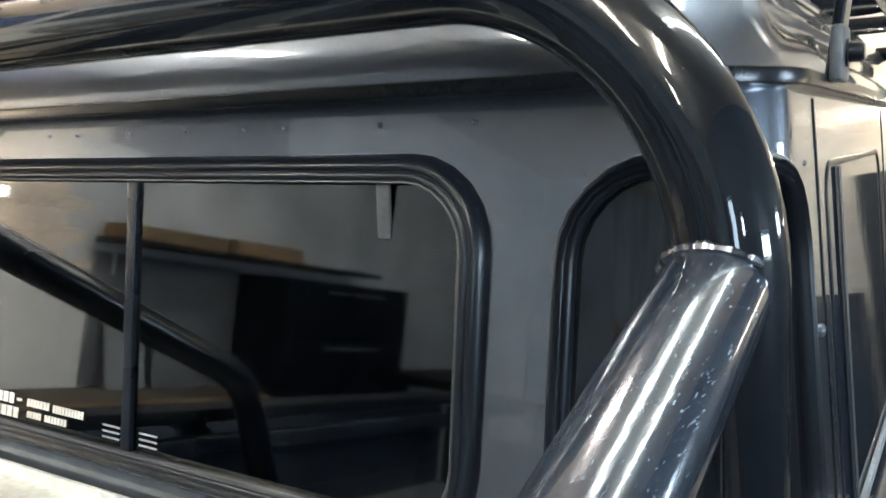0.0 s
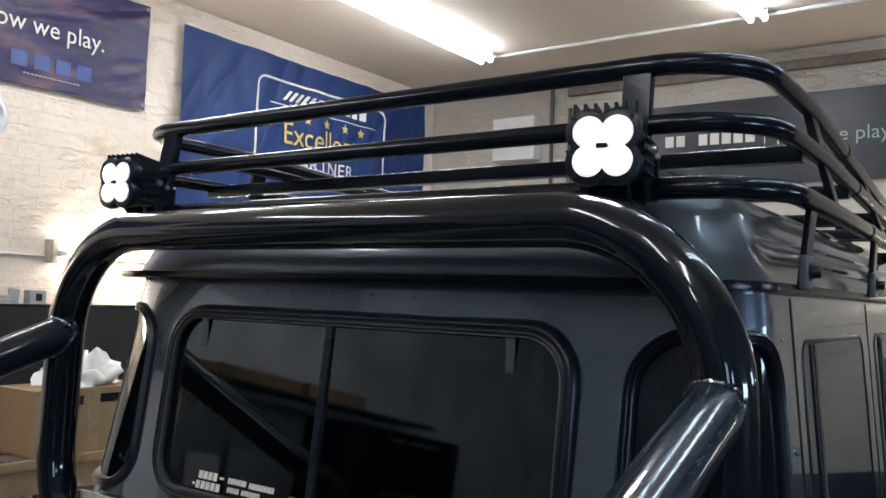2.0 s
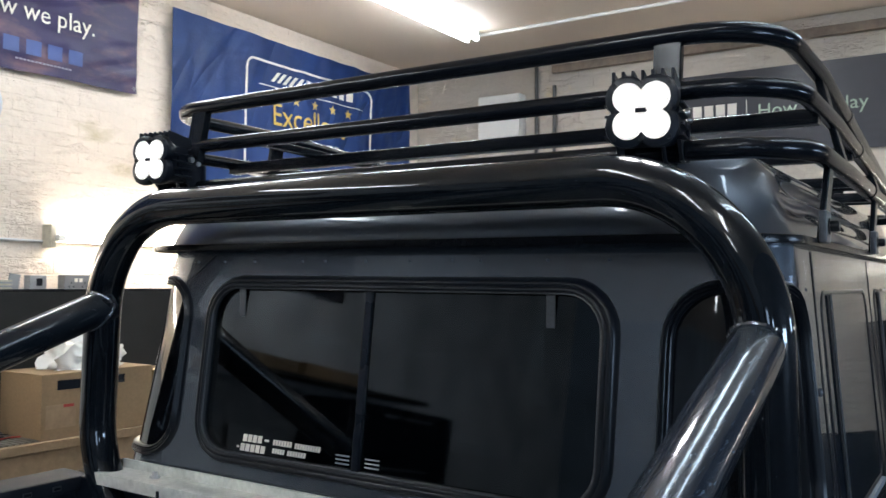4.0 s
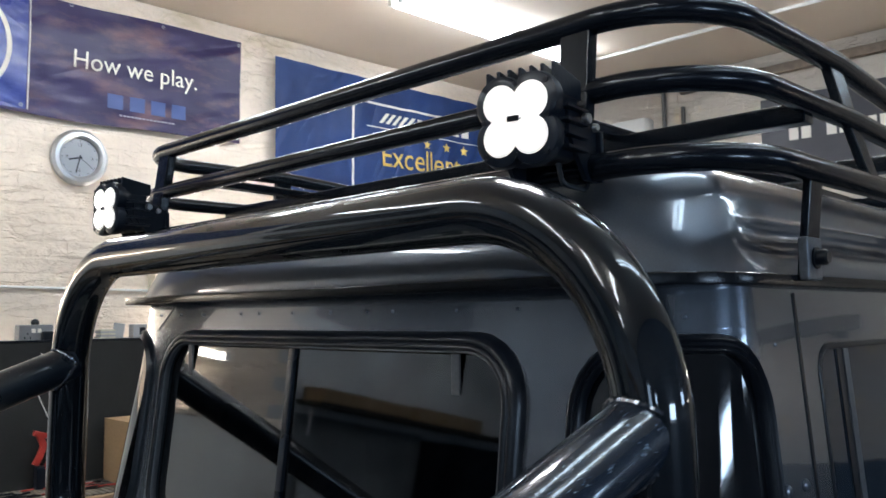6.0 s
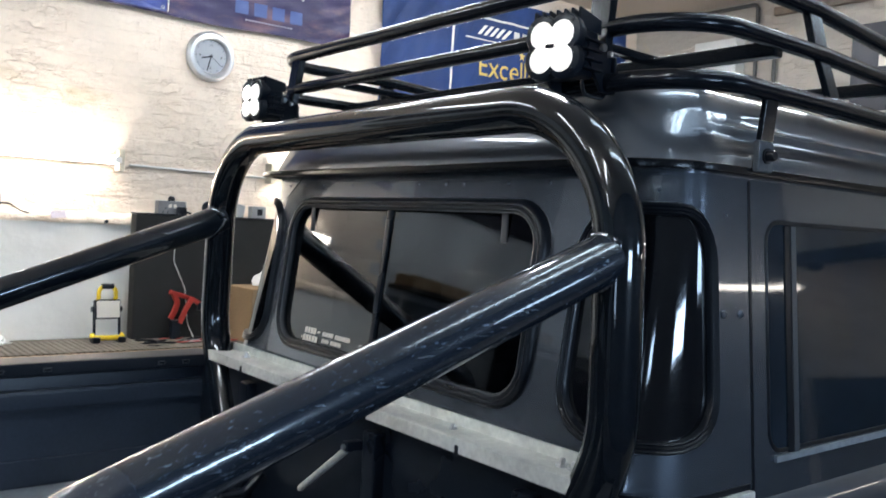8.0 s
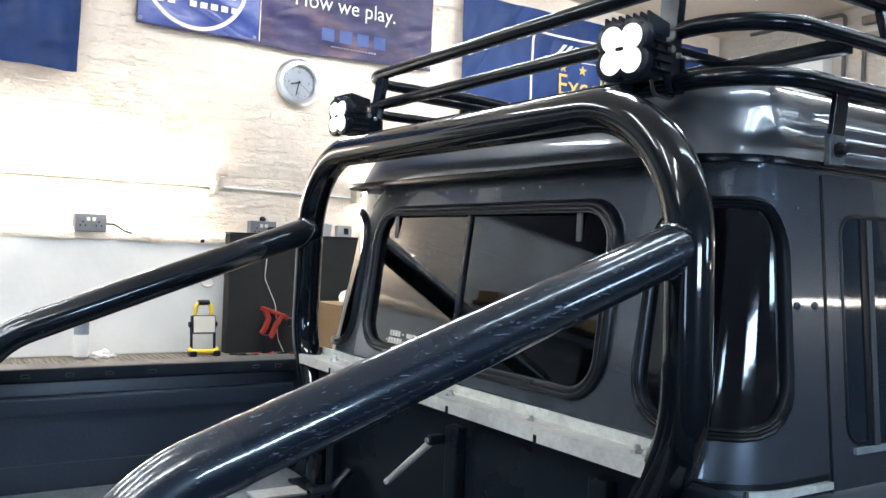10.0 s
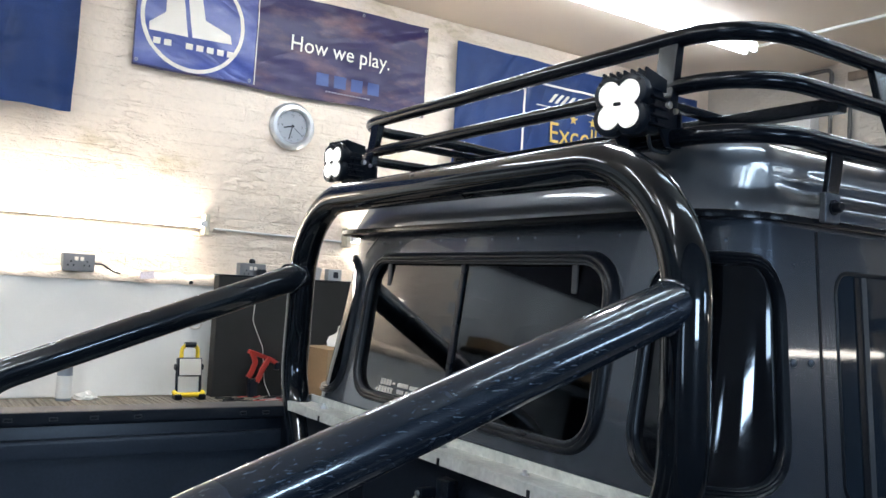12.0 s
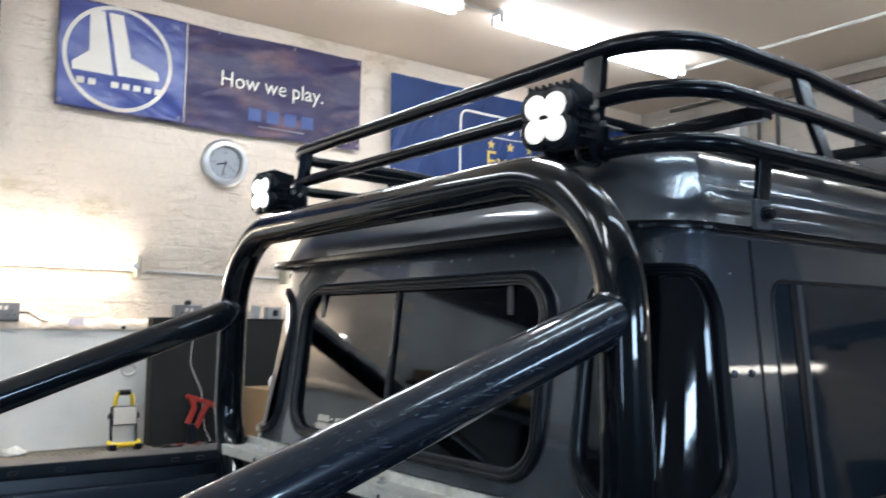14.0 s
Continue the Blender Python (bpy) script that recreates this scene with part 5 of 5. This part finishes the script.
for y in (-6.0, -4.65):
    for x in (-2.74, -2.22):
        for d in (-0.22, 0.22):
            part("leg", sweep([(x, y, 1.14), (x, y + d, 0.0)], 0.02, flat=(0.05, 0.04), segments=12), BLACK_SATIN, trestle)
    part("stretcher", box(-2.74, -2.22, y - 0.012, y + 0.012, 0.42, 0.47, 0.003), BLACK_SATIN, trestle)
for y0, y1, h, tilt, mat, label in ((-2.62, -2.30, 0.40, 9, BOARD_GREY, "grey board offcut leaning on the wall"), (-2.25, -2.02, 0.33, 12, GREY_PLASTIC, "grey sheet offcut leaning on the wall")):
    tagged(solid("board_offcut", turned(box(0.0, 0.012, y0, y1, 0.0, h, 0.002), Matrix.Translation((X_W + 0.15, 0, Z_B + 0.001)) @ pose(0, 0, 0, 0, -tilt, 0)), mat), label, "board", "offcuts on the bench")

# work light
wl = thing("work_light", (-2.70, 0.290, Z_B), "yellow portable LED work light with folding stand", "work light")
part("lamp_head", turned(box(-0.018, 0.018, -0.060, 0.060, -0.046, 0.046, 0.006), Matrix.Translation((-2.70, 0.290, 1.285)) @ pose(0, 0, 0, 0, -8, 0)), BLACK_SATIN, wl)
part("lamp_glass", turned(box(0.0185, 0.021, -0.053, 0.053, -0.040, 0.040, 0.001), Matrix.Translation((-2.70, 0.290, 1.285)) @ pose(0, 0, 0, 0, -8, 0)), WHITE_PRINT, wl, "white diffuser glass")
handle = part("carry_handle", sweep(fillet([(-2.705, 0.250, 1.32), (-2.705, 0.251, 1.393), (-2.705, 0.329, 1.393), (-2.705, 0.330, 1.32)], 0.03), 0.010, segments=12), YELLOW, wl, "yellow carrying handle")
part("grip", sweep([(-2.705, 0.262, 1.394), (-2.705, 0.318, 1.394)], 0.0135, segments=12), RUBBER, handle, "black rubber grip")
for y in (0.232, 0.348):
    part("stand_leg", sweep(fillet([(-2.705, y, 1.29), (-2.69, y, 1.165)], 0.01), 0.007, segments=8), BLACK_SATIN, wl)
    part("knob", turned(lathe([(0, 0.012), (0.014, 0.012), (0.016, 0), (0, 0)], 12), Matrix.Translation((-2.705, y, 1.285)) @ pose(0, 0, 0, 90 if y < 0.28 else -90, 0, 0)), BLACK_SATIN, wl)
    part("rubber_foot", box(-2.70, -2.64, y - 0.018, y + 0.018, Z_B, Z_B + 0.03, 0.008), RUBBER, wl)
part("base_bar", sweep(fillet([(-2.69, 0.222, 1.165), (-2.66, 0.222, 1.155), (-2.66, 0.358, 1.155), (-2.69, 0.358, 1.165)], 0.015), 0.012, segments=10), YELLOW, wl, "yellow base bar")

# red bar clamps leaning on the black panel
clamp = thing("red_clamp", (-2.70, 0.62, Z_B), "red plastic hand clamp leaning on the black panel", "clamp")
part("jaw", sweep(fillet([(-2.70, 0.590, 1.366), (-2.70, 0.64, 1.350), (-2.70, 0.712, 1.325), (-2.70, 0.75, 1.30)], 0.02), 0.01, flat=(0.022, 0.022), segments=14), RED, clamp)
part("grip", sweep(fillet([(-2.70, 0.612, 1.355), (-2.70, 0.632, 1.31), (-2.70, 0.614, 1.262), (-2.70, 0.598, 1.232)], 0.03), 0.01, flat=(0.022, 0.026), segments=14), RED, clamp)
part("grip", sweep(fillet([(-2.69, 0.70, 1.33), (-2.69, 0.668, 1.275), (-2.69, 0.655, 1.24), (-2.69, 0.64, 1.21)], 0.03), 0.01, flat=(0.022, 0.026), segments=14), RED, clamp)
part("pad", box(-2.715, -2.685, 0.735, 0.765, 1.27, 1.31, 0.006), BLACK_SATIN, clamp)
part("foot", box(-2.72, -2.68, 0.60, 0.645, Z_B + 0.001, 1.225, 0.006), BLACK_SATIN, clamp)

CAN = stuff("grey_can_paint", (0.27, 0.31, 0.36), 0.35, metal=0.3, grain=0.04)
can = thing("spray_can", (-2.74, -0.270, Z_B), "grey spray can with a white label on the bench mat", "spray can")
part("can_body", turned(lathe([(0, 0), (0.031, 0.0), (0.0335, 0.005), (0.0335, 0.215), (0.028, 0.232), (0.014, 0.238), (0, 0.238)], 28), Matrix.Translation((-2.74, -0.270, Z_B))), CAN, can)
part("paper_label", turned(lathe([(0.0338, 0.012), (0.0342, 0.012), (0.0342, 0.115), (0.0338, 0.115)], 28), Matrix.Translation((-2.74, -0.270, Z_B))), PIPE, can, "white paper label")
part("nozzle", turned(lathe([(0.008, 0.236), (0.008, 0.258), (0, 0.26)], 14), Matrix.Translation((-2.74, -0.270, Z_B))), WHITE_PRINT, can)
bm = bmesh.new()
bmesh.ops.create_icosphere(bm, subdivisions=4, radius=1)
for v in bm.verts:
    k = 1 + 0.4 * noise.noise(v.co * 2.6 + Vector((3, 0, 0))) + 0.2 * noise.noise(v.co * 7)
    v.co = Vector((-2.775 + v.co.x * 0.045 * k, -0.165 + v.co.y * 0.055 * k, Z_B + 0.001 + max(0.0, v.co.z * 0.028 * k)))
tagged(solid("packing_film", bm, PIPE, sharp=80), "crumpled clear white film lying on the bench mat", "packing film")

# small bits scattered on the bench
rnd = random.Random(11)
for k in range(44):
    y, x = rnd.uniform(0.40, 0.86), rnd.uniform(-2.70, -2.50)
    pts = [(x, y, Z_B + 0.004), (x + rnd.uniform(-0.03, 0.03), y + rnd.uniform(0.02, 0.07), Z_B + 0.004), (x + rnd.uniform(-0.03, 0.03), y + rnd.uniform(0.06, 0.12), Z_B + 0.004)]
    tagged(solid("wire_offcut", sweep(fillet(pts, 0.015), rnd.choice((0.002, 0.003, 0.004)), segments=6), rnd.choice((RED, RUBBER, RUBBER, RUBBER, RUBBER, GREY_PLASTIC))), "short coloured wire offcut on the bench", "wire", "wire offcuts on the bench")


# things on top of the black panel and the ledge
Z_P = 1.752
reel = thing("tape_reel", (-2.785, 0.815, Z_P), "black tape reel standing on the black panel", "reel")
stand = Matrix.Translation((-2.785, 0.815, Z_P + 0.038)) @ pose(0, 0, 0, 0, 90, 0)
part("side_disc", turned(lathe([(0.012, -0.014), (0.038, -0.014), (0.038, -0.010), (0.030, -0.009), (0.030, 0.009), (0.038, 0.010), (0.038, 0.014), (0.012, 0.014)], 32), stand), BLACK_SATIN, reel)
part("hub", turned(lathe([(0.0, 0.010), (0.013, 0.012), (0.013, -0.012), (0.0, -0.010)], 20), stand), WHITE_PRINT, reel, "pale reel hub")
carton = thing("small_carton", (-2.79, 1.085, Z_P), "small grey carton with a dark picture on it", "carton")
part("box_body", box(-2.815, -2.765, 1.045, 1.125, Z_P, Z_P + 0.062, 0.002), GREY_PLASTIC, carton)
part("picture", box(-2.7648, -2.764, 1.075, 1.105, Z_P + 0.014, Z_P + 0.048, 0.0002), BLACK_SATIN, carton, "dark printed picture")
tagged(solid("grey_card", turned(box(-0.002, 0.002, -0.026, 0.026, 0, 0.068, 0.0008), Matrix.Translation((-2.80, 0.985, Z_P)) @ pose(0, 0, 0, -8, 0, 0)), GREY_PLASTIC), "stiff grey card leaning on the wall", "card")
for k in range(5):
    tagged(solid("leaflet", box(-2.82 + 0.004 * (k % 2), -2.755, 0.885 + 0.003 * (k % 3), 0.955, Z_P + 0.0082 * k, Z_P + 0.0082 * k + 0.008, 0.001), (CREAM, GREY_PLASTIC)[k % 2]), "thin leaflet in a small pile", "leaflet", "pile of leaflets")
plug = thing("power_plug", (X_W + 0.07, 0.66, 1.765), "dark plug pushed into the double socket", "plug")
part("plug_body", box(X_W + 0.0595, X_W + 0.095, 0.645, 0.692, 1.742, 1.79, 0.008, 3), RUBBER, plug)
part("cord_sleeve", sweep([(X_W + 0.078, 0.692, 1.765), (X_W + 0.074, 0.72, 1.758)], 0.006, segments=10), RUBBER, plug)
tagged(solid("bottle_cap", turned(lathe([(0, 0), (0.016, 0), (0.018, 0.012), (0.012, 0.022), (0, 0.026)], 18), Matrix.Translation((X_W + 0.03, 0.632, 1.8185))), RUBBER), "small black bottle cap lying on the socket", "bottle cap")

# sockets and leads
def socket(y, z):
    t = thing("power_socket", (X_W, y, z - 0.045), "grey metal double power socket above the ledge", "socket", "power sockets")
    body = part("back_box", box(X_W - 0.004, X_W + 0.055, y - 0.072, y + 0.072, z - 0.043, z + 0.043, 0.006), SOCKET_GREY, t)
    for dy in (-0.036, 0.036):
        part("switch", box(X_W + 0.0545, X_W + 0.059, y + dy * 0.35 - 0.008, y + dy * 0.35 + 0.008, z + 0.008, z + 0.026, 0.001), WHITE_PRINT, t, "white rocker switch")
        for a, b in ((0, 0.004), (-0.012, -0.014), (0.012, -0.014)):
            part("pin_hole", box(X_W + 0.0548, X_W + 0.0556, y + dy + a - 0.003, y + dy + a + 0.003, z + b - 0.004, z + b + 0.004), RUBBER, t)
    return t


socket(-0.232, 1.768)
socket(0.63, 1.775)
socket(1.32, 1.775)
tagged(solid("lead", sweep(fillet([(X_W + 0.05, -0.16, 1.765), (X_W + 0.07, -0.13, 1.765), (X_W + 0.06, -0.08, 1.735), (X_W + 0.045, -0.04, 1.725)], 0.02), 0.004, segments=8), RUBBER), "black lead from the socket", "lead")
tagged(solid("lead", sweep(fillet([(X_W + 0.06, 0.62, 1.74), (-2.735, 0.63, 1.70), (-2.735, 0.615, 1.52), (-2.735, 0.68, 1.38), (-2.735, 0.70, 1.2), (-2.69, 0.72, Z_B)], 0.08), 0.0022, segments=8), PIPE), "pale grey lead hanging over the black panel", "lead")
TAG = stuff("lilac_paper", (0.5, 0.46, 0.52), 0.7, grain=0.25, grain_scale=160)
ring = [(X_W + 0.036, 0.346 + 0.034 * math.cos(a), 1.493 + 0.026 * math.sin(a)) for a in [2 * math.pi * k / 28 for k in range(28)]]
tagged(solid("cable_ring", sweep(ring, 0.0055, closed=True, segments=8), WHITE_PRINT), "white cable ring hung on the wall", "ring")
tagged(solid("paper_tag", turned(box(-0.001, 0.001, -0.035, 0.035, -0.018, 0.018), Matrix.Translation((X_W + 0.06, 0.085, 1.725)) @ pose(0, 0, 0, 6, -10, 0)), TAG), "small white paper tag on the ledge", "tag")
tagged(solid("hook", turned(lathe([(0, 0.02), (0.009, 0.018), (0.011, 0), (0, 0)], 12), Matrix.Translation((X_W + 0.03, 0.31, 1.70)) @ pose(0, 0, 0, 0, 90, 0)), RUBBER), "small black knob on the wall board", "hook")

# ------------------------------------------------------------------ far side and behind
# First board stands in view; the unseen other two only darken door reflections.
for x0, x1, z1 in ((0.44, 1.1, 1.66), (1.14, 1.9, 1.06), (1.95, 2.72, 1.27)):
    dark_door = thing("dark_panel", (x0 + 0.2, Y_N - 0.1, 0), "dark board by the wall, there to darken door reflections", "board", "dark boards by the wall")
    part("panel", box(x0, x1, Y_N - 0.12, Y_N - 0.07, 0, z1, 0.006), BLACK_BOARD, dark_door)
dark_shelf = thing("corner_shelf", (2.35, Y_N, 1.97), "deep dark shelf board on two brackets by the corner", "shelf")
part("shelf_board", box(1.98, 2.74, Y_N - 0.26, Y_N + 0.002, 1.97, 2.05, 0.004), BLACK_BOARD, dark_shelf)
for x in (2.08, 2.64):
    part("shelf_bracket", box(x - 0.012, x + 0.012, Y_N - 0.2, Y_N + 0.002, 1.93, 1.97, 0.003), BLACK_SATIN, dark_shelf)
shelf = thing("storage_shelf", (-0.3, Y_S + 0.3, 0), "dark metal shelving with brown boxes by the back wall", "shelf")
for z in (0.3, 1.0, 1.7):
    part("shelf_board", box(-1.6, 0.9, Y_S + 0.02, Y_S + 0.5, z, z + 0.03, 0.003), BLACK_BOARD, shelf)
for x in (-1.58, -0.35, 0.88):
    for y in (Y_S + 0.04, Y_S + 0.48):
        part("upright", box(x - 0.02, x + 0.02, y - 0.02, y + 0.02, 0, 2.1, 0.002), BLACK_SATIN, shelf)
for k, (x0, x1, h) in enumerate(((-1.5, -1.0, 0.28), (-0.95, -0.45, 0.22), (-0.2, 0.2, 0.32), (0.28, 0.8, 0.2))):
    card_box(x0, x1, Y_S + 0.06, Y_S + 0.44, 1.73, 1.73 + h, "brown cardboard box on the metal shelf")
    card_box(x0 + 0.03, x1 - 0.04, Y_S + 0.06, Y_S + 0.44, 1.03, 1.03 + h * 1.2, "brown cardboard box on the metal shelf")

# ------------------------------------------------------------------ bricks of the west wall
bm = box(-0.0045, 0.0, -0.1124, 0.1124, -0.0372, 0.0372)
for v in bm.verts:
    if v.co.x > -0.001:
        v.co.y *= 0.985
        v.co.z *= 0.87
me_first = None
rnd = random.Random(3)
loose, grey = bmesh.new(), bmesh.new()
count = 0
course = 0
z = 1.745 + 0.0375
while z < Z_C - 0.02:
    y = -4.4 + (0.1125 if course % 2 else 0)
    while y < Y_N - 0.1:
        m = Matrix.Translation((X_W + rnd.uniform(-0.0005, 0.0001), y + rnd.uniform(-0.004, 0.004), z + rnd.uniform(-0.0015, 0.0015))) @ pose(0, 0, 0, rnd.uniform(-0.4, 0.4), rnd.uniform(-0.5, 0.5), rnd.uniform(-0.06, 0.06))
        if -0.45 < y < 1.75 and z < 2.78 and count < 300:
            if me_first is None:
                first = part("brick", bm.copy(), WALL_WHITE, wall_west, sharp=1)
                me_first = first.data
                first.matrix_basis = m
            else:
                share("brick", me_first, m, wall_west)
            count += 1
        else:
            rest = loose if y > -1.86 else grey
            vs = [rest.verts.new(m @ v.co) for v in bm.verts]
            for f in bm.faces:
                rest.faces.new([vs[v.index] for v in f.verts])
        y += 0.225
    z += 0.075
    course += 1
bm.free()
tagged(part("brick_courses", loose, WALL_WHITE, wall_west, sharp=1), kind="stuff")
tagged(part("brick_courses", grey, SOUTH_GREY, wall_west_south, sharp=1), kind="stuff")

# bricks of the north wall
loose = bmesh.new()
bm = box(-0.1108, 0.1108, -0.0, 0.009, -0.0358, 0.0358)
for v in bm.verts:
    if v.co.y < 0.001:
        v.co.x *= 0.975
        v.co.z *= 0.93
for row in range(22):
    for k in range(27):
        m = Matrix.Translation((X_W + 0.12 + k * 0.225 + (0.1125 if row % 2 else 0), Y_N + 0.003 + rnd.uniform(-0.0008, 0.0008), 1.75 + row * 0.075)) @ pose(0, 0, 0, rnd.uniform(-0.4, 0.4), 0, rnd.uniform(-0.15, 0.15))
        vs = [loose.verts.new(m @ v.co) for v in bm.verts]
        for f in bm.faces:
            loose.faces.new([vs[v.index] for v in f.verts])
bm.free()
tagged(part("brick_courses", loose, WALL_DARKER, wall_north, sharp=1), kind="stuff")
